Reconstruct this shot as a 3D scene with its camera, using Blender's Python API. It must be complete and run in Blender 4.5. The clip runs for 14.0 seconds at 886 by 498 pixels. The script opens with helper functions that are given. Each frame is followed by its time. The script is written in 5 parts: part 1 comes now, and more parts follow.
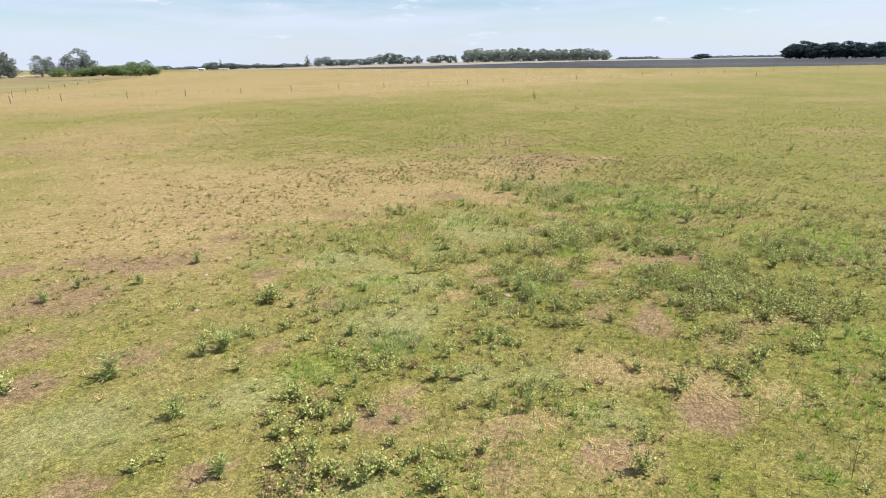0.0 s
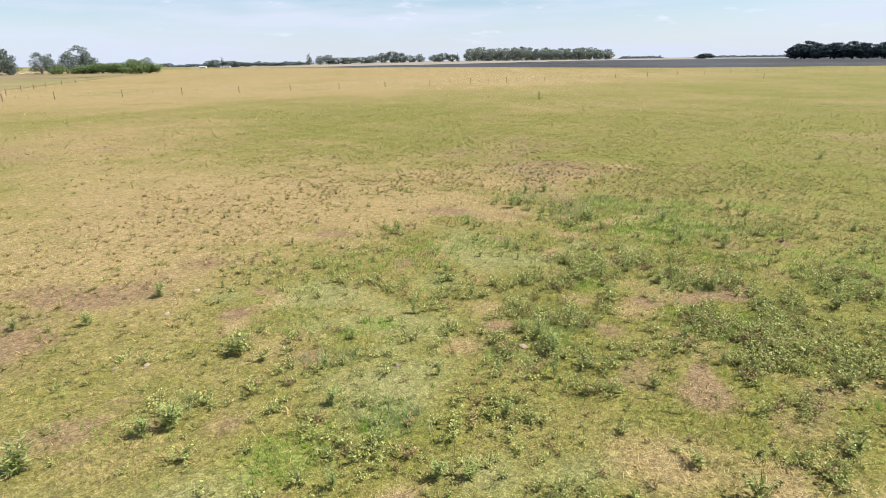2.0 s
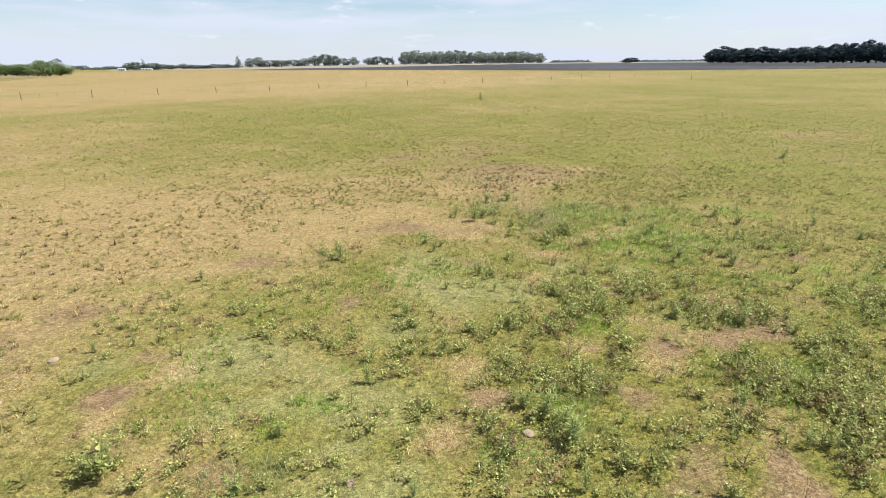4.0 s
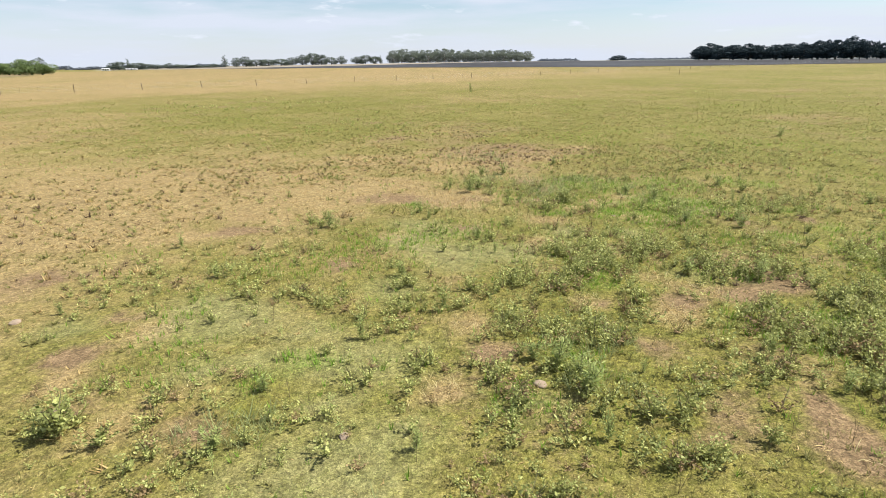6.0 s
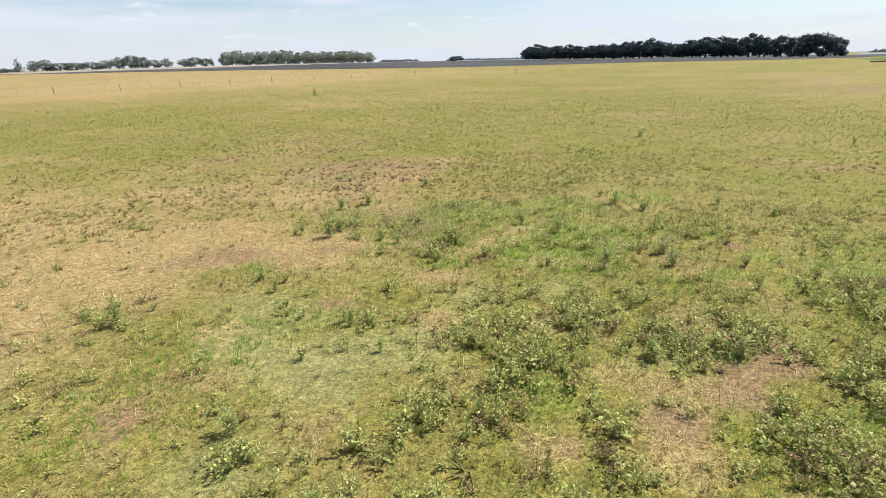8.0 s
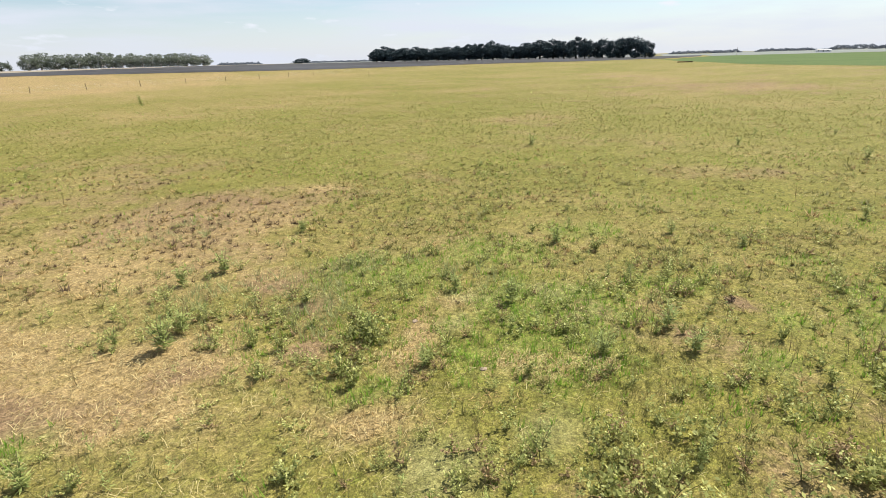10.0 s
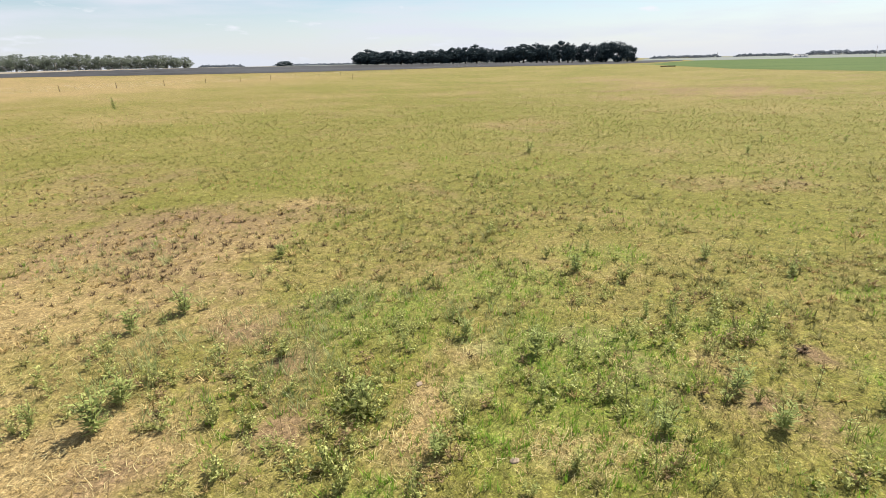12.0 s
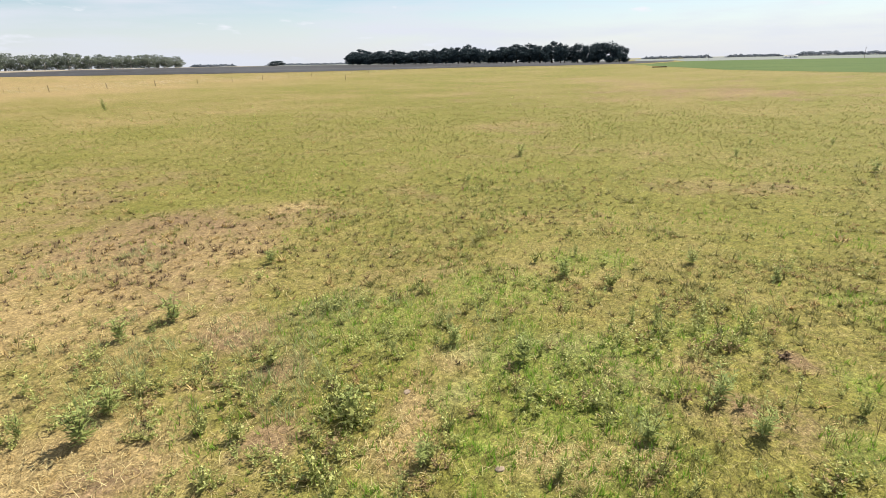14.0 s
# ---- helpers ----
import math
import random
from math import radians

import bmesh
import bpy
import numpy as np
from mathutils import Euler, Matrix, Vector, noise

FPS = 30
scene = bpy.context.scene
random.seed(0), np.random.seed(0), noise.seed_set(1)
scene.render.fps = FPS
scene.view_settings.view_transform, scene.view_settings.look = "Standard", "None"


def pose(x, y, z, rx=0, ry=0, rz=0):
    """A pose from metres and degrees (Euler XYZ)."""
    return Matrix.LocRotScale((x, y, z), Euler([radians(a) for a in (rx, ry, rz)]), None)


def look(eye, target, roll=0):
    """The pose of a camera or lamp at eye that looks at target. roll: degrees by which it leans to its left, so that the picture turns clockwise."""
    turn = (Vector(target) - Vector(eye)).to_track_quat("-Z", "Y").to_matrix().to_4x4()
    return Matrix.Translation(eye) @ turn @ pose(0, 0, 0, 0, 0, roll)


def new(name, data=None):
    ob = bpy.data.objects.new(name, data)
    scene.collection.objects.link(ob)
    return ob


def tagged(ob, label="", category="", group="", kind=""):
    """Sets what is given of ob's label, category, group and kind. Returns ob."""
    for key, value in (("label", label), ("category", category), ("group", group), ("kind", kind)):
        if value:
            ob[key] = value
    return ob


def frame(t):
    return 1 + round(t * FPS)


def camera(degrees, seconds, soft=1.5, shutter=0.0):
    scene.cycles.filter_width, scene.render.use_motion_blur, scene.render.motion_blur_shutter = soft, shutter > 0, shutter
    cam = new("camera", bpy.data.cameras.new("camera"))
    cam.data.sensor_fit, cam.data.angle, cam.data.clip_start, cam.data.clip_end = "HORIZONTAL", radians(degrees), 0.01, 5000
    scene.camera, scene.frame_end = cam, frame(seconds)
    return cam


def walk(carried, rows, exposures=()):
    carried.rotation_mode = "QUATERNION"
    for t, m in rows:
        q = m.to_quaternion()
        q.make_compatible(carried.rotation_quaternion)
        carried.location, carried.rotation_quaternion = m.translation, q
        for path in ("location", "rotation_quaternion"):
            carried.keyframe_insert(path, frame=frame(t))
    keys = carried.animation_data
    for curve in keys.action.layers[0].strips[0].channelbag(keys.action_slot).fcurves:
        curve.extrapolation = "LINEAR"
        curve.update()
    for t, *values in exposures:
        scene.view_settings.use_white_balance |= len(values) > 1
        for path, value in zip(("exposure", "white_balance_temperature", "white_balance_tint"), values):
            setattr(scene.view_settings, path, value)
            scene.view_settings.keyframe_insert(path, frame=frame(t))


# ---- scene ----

# ---------------------------------------------------------------- camera
cam = camera(78.345, 14.0, soft=0.6)


def aim(t, x, y, z, yaw, pitch, lean):
    """A row of the flight: yaw to the left of +y and pitch upwards, in degrees."""
    a, b = radians(yaw), radians(pitch)
    ahead = Vector((-math.sin(a) * math.cos(b), math.cos(a) * math.cos(b), math.sin(b)))
    eye = Vector((x, y, z))
    return t, look(eye, eye + ahead, lean)


FLIGHT = [
    (0, 0.001, 0.001, 6.000, 0.09, -18.97, -1.07),
    (0.5, -0.006, 0.051, 5.991, -0.05, -19.06, -1.00),
    (1, -0.010, 0.554, 6.019, -0.00, -19.07, -0.97),
    (1.5, -0.023, 1.517, 6.040, 0.08, -19.08, -0.91),
    (2, -0.035, 2.682, 6.083, 0.22, -19.10, -0.83),
    (2.1, -0.042, 2.927, 6.082, -0.17, -19.11, -0.85),
    (2.2, -0.049, 3.178, 6.078, -1.20, -19.12, -0.89),
    (2.3, -0.058, 3.431, 6.071, -2.40, -19.12, -0.94),
    (2.4, -0.073, 3.683, 6.063, -3.45, -19.12, -0.96),
    (2.5, -0.095, 3.931, 6.055, -4.42, -19.10, -0.93),
    (2.7, -0.159, 4.414, 6.036, -5.10, -19.00, -0.73),
    (4.8, -0.528, 6.876, 4.887, -6.98, -18.85, -0.85),
    (5, -0.556, 6.851, 4.699, -7.14, -18.89, -0.82),
    (5.5, -0.559, 6.812, 4.407, -7.44, -18.89, -0.82),
    (6, -0.536, 7.013, 4.362, -7.47, -18.92, -0.85),
    (6.5, -0.460, 7.664, 4.378, -7.49, -18.97, -0.79),
    (6.6, -0.437, 7.841, 4.382, -7.49, -18.98, -0.80),
    (6.7, -0.411, 8.036, 4.386, -7.90, -18.98, -0.81),
    (6.8, -0.383, 8.245, 4.391, -8.77, -18.98, -0.83),
    (6.9, -0.351, 8.469, 4.394, -9.60, -18.99, -0.85),
    (7, -0.317, 8.704, 4.397, -10.53, -18.99, -0.87),
    (7.1, -0.279, 8.956, 4.398, -11.40, -19.00, -0.88),
    (7.2, -0.240, 9.226, 4.397, -12.10, -19.00, -0.88),
    (7.3, -0.197, 9.506, 4.397, -12.30, -19.01, -0.89),
    (7.4, -0.149, 9.792, 4.397, -12.36, -19.01, -0.90),
    (7.5, -0.096, 10.079, 4.399, -12.57, -19.02, -0.94),
    (7.6, -0.036, 10.366, 4.403, -14.10, -19.04, -1.00),
    (7.7, 0.030, 10.659, 4.409, -15.70, -19.05, -1.08),
    (7.8, 0.100, 10.954, 4.416, -17.60, -19.07, -1.18),
    (7.9, 0.171, 11.252, 4.423, -20.20, -19.09, -1.27),
    (8, 0.238, 11.549, 4.429, -22.97, -19.10, -1.35),
    (8.1, 0.303, 11.850, 4.436, -25.90, -19.12, -1.42),
    (8.2, 0.368, 12.157, 4.444, -28.60, -19.15, -1.48),
    (8.3, 0.431, 12.462, 4.452, -31.15, -19.17, -1.53),
    (8.4, 0.493, 12.760, 4.457, -32.66, -19.19, -1.58),
    (8.5, 0.553, 13.044, 4.460, -33.88, -19.19, -1.63),
    (8.7, 0.665, 13.573, 4.458, -35.08, -19.16, -1.69),
    (10.8, 2.251, 17.699, 4.405, -38.91, -19.17, -1.45),
    (11, 2.375, 17.943, 4.392, -39.10, -19.06, -1.44),
    (11.5, 2.586, 18.249, 4.364, -39.42, -19.01, -1.38),
    (12, 2.616, 18.268, 4.363, -39.77, -18.97, -1.33),
    (12.5, 2.623, 18.188, 4.421, -39.92, -18.99, -1.29),
    (13, 2.628, 18.155, 4.449, -40.15, -18.98, -1.22),
    (13.5, 2.646, 18.155, 4.477, -40.31, -18.99, -1.19),
    (14, 2.671, 18.189, 4.507, -40.51, -18.99, -1.21),
]
walk(cam, [aim(*row) for row in FLIGHT], exposures=[(0.0, 1.0, 6080, 10), (5.0, 1.0, 6280, 10), (8.5, 1.02, 6420, 10), (12.0, 1.0, 6600, 10), (14.0, 1.0, 6620, 10)])

# ---------------------------------------------------------------- light
SUN_AZ, SUN_EL = radians(88), radians(53)
to_sun = Vector((math.sin(SUN_AZ) * math.cos(SUN_EL), math.cos(SUN_AZ) * math.cos(SUN_EL), math.sin(SUN_EL)))
sun = new("sun", bpy.data.lights.new("sun", "SUN"))
sun.data.energy, sun.data.angle, sun.data.color = 4.65, radians(0.6), (1.0, 0.94, 0.83)
sun.matrix_world = look(to_sun * 60, (0, 0, 0))


def link(nt, a, b):
    nt.links.new(a, b)


def make_sky():
    world = bpy.data.worlds.new("sky")
    scene.world = world
    world.use_nodes = True
    nt = world.node_tree
    nt.nodes.clear()
    out = nt.nodes.new("ShaderNodeOutputWorld")
    back = nt.nodes.new("ShaderNodeBackground")
    back.inputs["Strength"].default_value = 0.062
    sky = nt.nodes.new("ShaderNodeTexSky")
    sky.sky_type, sky.sun_disc = "NISHITA", False
    sky.sun_elevation, sky.sun_rotation = SUN_EL, SUN_AZ
    sky.air_density, sky.dust_density, sky.ozone_density = 1.0, 0.3, 2.0
    coord = nt.nodes.new("ShaderNodeTexCoord")
    # high thin cloud in long flat streaks, with a few small cumulus
    stretch = nt.nodes.new("ShaderNodeMapping")
    stretch.inputs["Scale"].default_value = (1.6, 1.6, 13.0)
    stretch.inputs["Location"].default_value = (0.3, 0.1, 0.25)
    streak = nt.nodes.new("ShaderNodeTexNoise")
    streak.inputs["Scale"].default_value = 1.5
    streak.inputs["Detail"].default_value = 6
    streak.inputs["Roughness"].default_value = 0.55
    veil = nt.nodes.new("ShaderNodeMapRange")
    veil.inputs["From Min"].default_value, veil.inputs["From Max"].default_value = 0.42, 0.60
    veil.inputs["To Min"].default_value, veil.inputs["To Max"].default_value = 0.05, 0.9
    small = nt.nodes.new("ShaderNodeMapping")
    small.inputs["Scale"].default_value = (9, 9, 40)
    puff = nt.nodes.new("ShaderNodeTexNoise")
    puff.inputs["Scale"].default_value = 1.4
    puff.inputs["Detail"].default_value = 5
    cumulus = nt.nodes.new("ShaderNodeMapRange")
    cumulus.inputs["From Min"].default_value, cumulus.inputs["From Max"].default_value = 0.64, 0.74
    one = nt.nodes.new("ShaderNodeMix")
    one.data_type = "RGBA"
    one.inputs["B"].default_value = (6.3, 6.65, 7.5, 1)
    two = nt.nodes.new("ShaderNodeMix")
    two.data_type = "RGBA"
    two.inputs["B"].default_value = (7.6, 7.9, 8.4, 1)
    link(nt, coord.outputs["Generated"], stretch.inputs["Vector"])
    link(nt, coord.outputs["Generated"], small.inputs["Vector"])
    link(nt, stretch.outputs["Vector"], streak.inputs["Vector"])
    link(nt, small.outputs["Vector"], puff.inputs["Vector"])
    link(nt, streak.outputs["Fac"], veil.inputs["Value"])
    link(nt, puff.outputs["Fac"], cumulus.inputs["Value"])
    link(nt, sky.outputs["Color"], one.inputs["A"])
    link(nt, veil.outputs["Result"], one.inputs["Factor"])
    link(nt, one.outputs["Result"], two.inputs["A"])
    link(nt, cumulus.outputs["Result"], two.inputs["Factor"])
    level = nt.nodes.new("ShaderNodeSeparateXYZ")
    link(nt, coord.outputs["Generated"], level.inputs["Vector"])
    low = nt.nodes.new("ShaderNodeMapRange")
    low.inputs["From Min"].default_value, low.inputs["From Max"].default_value = 0.0, 0.105
    low.inputs["To Min"].default_value, low.inputs["To Max"].default_value = 0.9, 0.0
    link(nt, level.outputs["Z"], low.inputs["Value"])
    haze = nt.nodes.new("ShaderNodeMix")
    haze.data_type = "RGBA"
    haze.inputs["B"].default_value = (5.95, 6.35, 7.25, 1)
    link(nt, low.outputs["Result"], haze.inputs["Factor"])
    link(nt, two.outputs["Result"], haze.inputs["A"])
    link(nt, haze.outputs["Result"], back.inputs["Color"])
    link(nt, back.outputs["Background"], out.inputs["Surface"])


make_sky()


# ---------------------------------------------------------------- materials
def blank(name):
    mat = bpy.data.materials.new(name)
    mat.use_nodes = True
    nt = mat.node_tree
    return mat, nt, nt.nodes["Principled BSDF"], nt.nodes["Material Output"]


def noise_node(nt, vector, scale, detail=5.0, rough=0.6, distort=0.0):
    n = nt.nodes.new("ShaderNodeTexNoise")
    n.inputs["Scale"].default_value, n.inputs["Detail"].default_value = scale, detail
    n.inputs["Roughness"].default_value, n.inputs["Distortion"].default_value = rough, distort
    link(nt, vector, n.inputs["Vector"])
    return n.outputs["Fac"]


def remap(nt, value, a, b, c=0.0, d=1.0):
    n = nt.nodes.new("ShaderNodeMapRange")
    for key, v in (("From Min", a), ("From Max", b), ("To Min", c), ("To Max", d)):
        n.inputs[key].default_value = v
    link(nt, value, n.inputs["Value"])
    return n.outputs["Result"]


def calc(nt, op, a, b):
    n = nt.nodes.new("ShaderNodeMath")
    n.operation = op
    for k, v in enumerate((a, b)):
        if isinstance(v, (int, float)):
            n.inputs[k].default_value = v
        else:
            link(nt, v, n.inputs[k])
    return n.outputs[0]


def mixed(nt, fac, a, b, blend="MIX"):
    n = nt.nodes.new("ShaderNodeMix")
    n.data_type, n.blend_type = "RGBA", blend
    for key, v in (("Factor", fac), ("A", a), ("B", b)):
        if isinstance(v, tuple):
            n.inputs[key].default_value = (*v, 1)
        elif isinstance(v, (int, float)):
            n.inputs[key].default_value = v
        else:
            link(nt, v, n.inputs[key])
    return n.outputs["Result"]


def cells(nt, at, scale, low, high):
    """Ragged flecks of about 1/scale metres, each with its own tone."""
    wobble = nt.nodes.new("ShaderNodeTexNoise")
    wobble.inputs["Scale"].default_value, wobble.inputs["Detail"].default_value = scale * 1.7, 2
    link(nt, at, wobble.inputs["Vector"])
    moved = nt.nodes.new("ShaderNodeVectorMath")
    moved.operation = "MULTIPLY_ADD"
    moved.inputs[1].default_value = (0.9 / scale,) * 3
    link(nt, wobble.outputs["Color"], moved.inputs[0])
    link(nt, at, moved.inputs[2])
    flecks = nt.nodes.new("ShaderNodeTexVoronoi")
    flecks.inputs["Scale"].default_value = scale
    link(nt, moved.outputs["Vector"], flecks.inputs["Vector"])
    split = nt.nodes.new("ShaderNodeSeparateColor")
    link(nt, flecks.outputs["Color"], split.inputs["Color"])
    return remap(nt, split.outputs["Red"], 0.0, 1.0, low, high)


def bumped(nt, bsdf, height, strength, distance):
    n = nt.nodes.new("ShaderNodeBump")
    n.inputs["Strength"].default_value, n.inputs["Distance"].default_value = strength, distance
    link(nt, height, n.inputs["Height"])
    link(nt, n.outputs["Normal"], bsdf.inputs["Normal"])


def place_of(nt):
    return nt.nodes.new("ShaderNodeTexCoord").outputs["Object"]


def pasture_material():
    """Grazed turf: green, straw and bare soil, shared out by the cover layer and broken up by noise."""
    mat, nt, bsdf, _ = blank("pasture")
    at = place_of(nt)
    cover = nt.nodes.new("ShaderNodeAttribute")
    cover.attribute_name = "cover"
    part = nt.nodes.new("ShaderNodeSeparateColor")
    link(nt, cover.outputs["Color"], part.inputs["Color"])
    big, mid = noise_node(nt, at, 0.12, 5), noise_node(nt, at, 0.8, 6, 0.65)
    fine, grain = noise_node(nt, at, 7.0, 8, 0.75), noise_node(nt, at, 38.0, 5, 0.8)
    fibre = noise_node(nt, at, 30.0, 3, 0.6, 2.5)
    tuft = noise_node(nt, at, 3.4, 5, 0.7)
    green = mixed(nt, remap(nt, mid, 0.30, 0.70), (0.128, 0.121, 0.026), (0.166, 0.149, 0.036))
    green = mixed(nt, remap(nt, tuft, 0.42, 0.66), green, (0.104, 0.110, 0.022))
    straw = mixed(nt, remap(nt, fine, 0.3, 0.7), (0.200, 0.144, 0.061), (0.268, 0.200, 0.096))
    soil = mixed(nt, remap(nt, fine, 0.3, 0.7), (0.134, 0.085, 0.048), (0.205, 0.140, 0.082))
    lift = calc(nt, "ADD", calc(nt, "MULTIPLY", mid, 0.85), calc(nt, "MULTIPLY", fine, 0.75))
    lift = calc(nt, "ADD", lift, calc(nt, "MULTIPLY", big, 0.9))
    lift = calc(nt, "SUBTRACT", lift, 1.24)
    dry = remap(nt, calc(nt, "ADD", part.outputs["Green"], lift), 0.0, 0.85)
    bare = remap(nt, calc(nt, "ADD", part.outputs["Red"], lift), 0.20, 0.66, 0.0, 0.92)
    colour = mixed(nt, dry, green, straw)
    lush = calc(nt, "MULTIPLY", part.outputs["Blue"], remap(nt, fine, 0.28, 0.55, 0.4, 1.0))
    colour = mixed(nt, calc(nt, "MULTIPLY", lush, 0.75), colour, mixed(nt, mid, (0.172, 0.170, 0.074), (0.212, 0.202, 0.096)))
    colour = mixed(nt, bare, colour, soil)
    rich = calc(nt, "MULTIPLY", cover.outputs["Alpha"], remap(nt, fine, 0.35, 0.58, 0.05, 0.65))
    colour = mixed(nt, rich, colour, (0.112, 0.172, 0.028))
    # blades, gaps and straw scraps, too fine to model
    colour = mixed(nt, remap(nt, fibre, 0.57, 0.68, 0.0, 0.50), colour, (0.36, 0.295, 0.150))
    colour = mixed(nt, remap(nt, grain, 0.34, 0.50, 0.55, 0.0), colour, (0.052, 0.048, 0.018))
    for size, low, high in ((8.0, 0.86, 1.15), (19.0, 0.74, 1.28), (45.0, 0.68, 1.34), (90.0, 0.74, 1.28)):
        colour = mixed(nt, 1.0, colour, cells(nt, at, size, low, high), "MULTIPLY")
    link(nt, colour, bsdf.inputs["Base Color"])
    bsdf.inputs["Roughness"].default_value = 0.95
    bsdf.inputs["Specular IOR Level"].default_value = 0.1
    height = calc(nt, "ADD", calc(nt, "MULTIPLY", tuft, 1.6), calc(nt, "MULTIPLY", fine, 0.9))
    bumped(nt, bsdf, calc(nt, "ADD", height, calc(nt, "MULTIPLY", grain, 0.3)), 0.75, 0.034)
    return mat


def field_material(name, one, two, three, scale=0.05, rough=0.95):
    mat, nt, bsdf, _ = blank(name)
    at = place_of(nt)
    wide, near = noise_node(nt, at, scale, 5), noise_node(nt, at, scale * 14, 5)
    colour = mixed(nt, remap(nt, wide, 0.35, 0.65), one, two)
    colour = mixed(nt, remap(nt, near, 0.5, 0.75), colour, three)
    link(nt, colour, bsdf.inputs["Base Color"])
    bsdf.inputs["Roughness"].default_value = rough
    bsdf.inputs["Specular IOR Level"].default_value = 0.1
    bumped(nt, bsdf, near, 0.6, 0.15)
    return mat


def leaf_material(name, dark, light, tip, through_light=0.35, glaze=0.45):
    """Leaves: each one a little different, letting some sun through."""
    mat, nt, bsdf, out = blank(name)
    geo = nt.nodes.new("ShaderNodeNewGeometry")
    info = nt.nodes.new("ShaderNodeObjectInfo")
    at = place_of(nt)
    patch = noise_node(nt, at, 1.3, 3)
    colour = mixed(nt, geo.outputs["Random Per Island"], dark, light)
    colour = mixed(nt, remap(nt, patch, 0.52, 0.75), colour, tip)
    colour = mixed(nt, calc(nt, "MULTIPLY", info.outputs["Random"], 0.25), colour, tip)
    link(nt, colour, bsdf.inputs["Base Color"])
    bsdf.inputs["Roughness"].default_value = glaze
    bsdf.inputs["Specular IOR Level"].default_value = 0.15
    glow = nt.nodes.new("ShaderNodeBsdfTranslucent")
    link(nt, colour, glow.inputs["Color"])
    both = nt.nodes.new("ShaderNodeMixShader")
    both.inputs[0].default_value = through_light
    link(nt, bsdf.outputs[0], both.inputs[1])
    link(nt, glow.outputs[0], both.inputs[2])
    link(nt, both.outputs[0], out.inputs["Surface"])
    return mat


def rough_material(name, one, two, scale=6.0, rough=0.9, bump=0.4):
    mat, nt, bsdf, _ = blank(name)
    at = place_of(nt)
    n = noise_node(nt, at, scale, 6, 0.65)
    m = noise_node(nt, at, scale * 0.15, 3)
    colour = mixed(nt, remap(nt, n, 0.3, 0.7), one, two)
    colour = mixed(nt, remap(nt, m, 0.4, 0.8, 0.0, 0.5), colour, one)
    link(nt, colour, bsdf.inputs["Base Color"])
    bsdf.inputs["Roughness"].default_value = rough
    bumped(nt, bsdf, n, bump, 0.02)
    return mat


PASTURE = pasture_material()
PLOUGHED = field_material("ploughed_soil", (0.030, 0.028, 0.028), (0.056, 0.059, 0.066), (0.078, 0.078, 0.080), 0.008)
STUBBLE = field_material("pale_stubble", (0.205, 0.178, 0.138), (0.25, 0.22, 0.175), (0.19, 0.165, 0.13), 0.03)
CROP = field_material("green_crop", (0.050, 0.086, 0.022), (0.066, 0.100, 0.027), (0.090, 0.112, 0.035), 0.03)
DRY_GRASS = field_material("dry_tall_grass", (0.34, 0.245, 0.110), (0.42, 0.310, 0.150), (0.27, 0.220, 0.085), 0.06)
# land colour already greyed and blued to stand for haze over distance
FAR_LAND = field_material("haze_tinted_far_land", (0.140, 0.158, 0.150), (0.180, 0.192, 0.180), (0.125, 0.140, 0.132), 0.01)
FAR_GREEN = field_material("far_green_pasture", (0.150, 0.138, 0.052), (0.215, 0.175, 0.082), (0.195, 0.142, 0.074), 0.05)
WEED_STRIP = field_material("brown_rank_grass", (0.150, 0.115, 0.062), (0.215, 0.165, 0.090), (0.120, 0.118, 0.050), 0.06)
BROAD = leaf_material("broad_leaves", (0.085, 0.115, 0.024), (0.560, 0.580, 0.215), (0.400, 0.395, 0.135), 0.34, 0.5)
NARROW = leaf_material("grey_green_leaves", (0.150, 0.200, 0.060), (0.400, 0.450, 0.160), (0.320, 0.340, 0.105), 0.4, 0.6)
BLADE = leaf_material("grass_blades", (0.110, 0.118, 0.030), (0.310, 0.302, 0.104), (0.310, 0.266, 0.104), 0.34, 0.6)
TUSSOCK = leaf_material("tussock_blades", (0.090, 0.094, 0.024), (0.260, 0.250, 0.080), (0.260, 0.220, 0.080), 0.32, 0.6)
TALL_BLADE = leaf_material("grey_green_blades", (0.165, 0.205, 0.080), (0.400, 0.440, 0.200), (0.340, 0.350, 0.150), 0.4, 0.55)
LUSH = leaf_material("lush_grass_blades", (0.105, 0.230, 0.022), (0.270, 0.440, 0.060), (0.250, 0.360, 0.055), 0.42, 0.6)
STRAW = leaf_material("dry_straw", (0.205, 0.138, 0.050), (0.510, 0.395, 0.180), (0.370, 0.258, 0.100), 0.2, 0.7)
STALK = rough_material("brown_stalk", (0.085, 0.060, 0.032), (0.180, 0.140, 0.070), 30)
STEM = rough_material("green_stem", (0.090, 0.085, 0.035), (0.190, 0.180, 0.080), 30)
PALE_STRAW = leaf_material("bleached_straw", (0.380, 0.320, 0.140), (0.700, 0.610, 0.330), (0.520, 0.440, 0.210), 0.25, 0.6)
BARK = rough_material("tree_bark", (0.260, 0.230, 0.200), (0.560, 0.530, 0.490), 1.5)
DARK_BARK = rough_material("dark_bark", (0.025, 0.022, 0.019), (0.060, 0.052, 0.044), 1.5)
# dark foliage with the blue of distant haze mixed into its colour
DARK_LEAF = leaf_material("haze_blued_dark_leaves", (0.026, 0.043, 0.051), (0.040, 0.062, 0.070), (0.033, 0.052, 0.059), 0.10, 0.9)
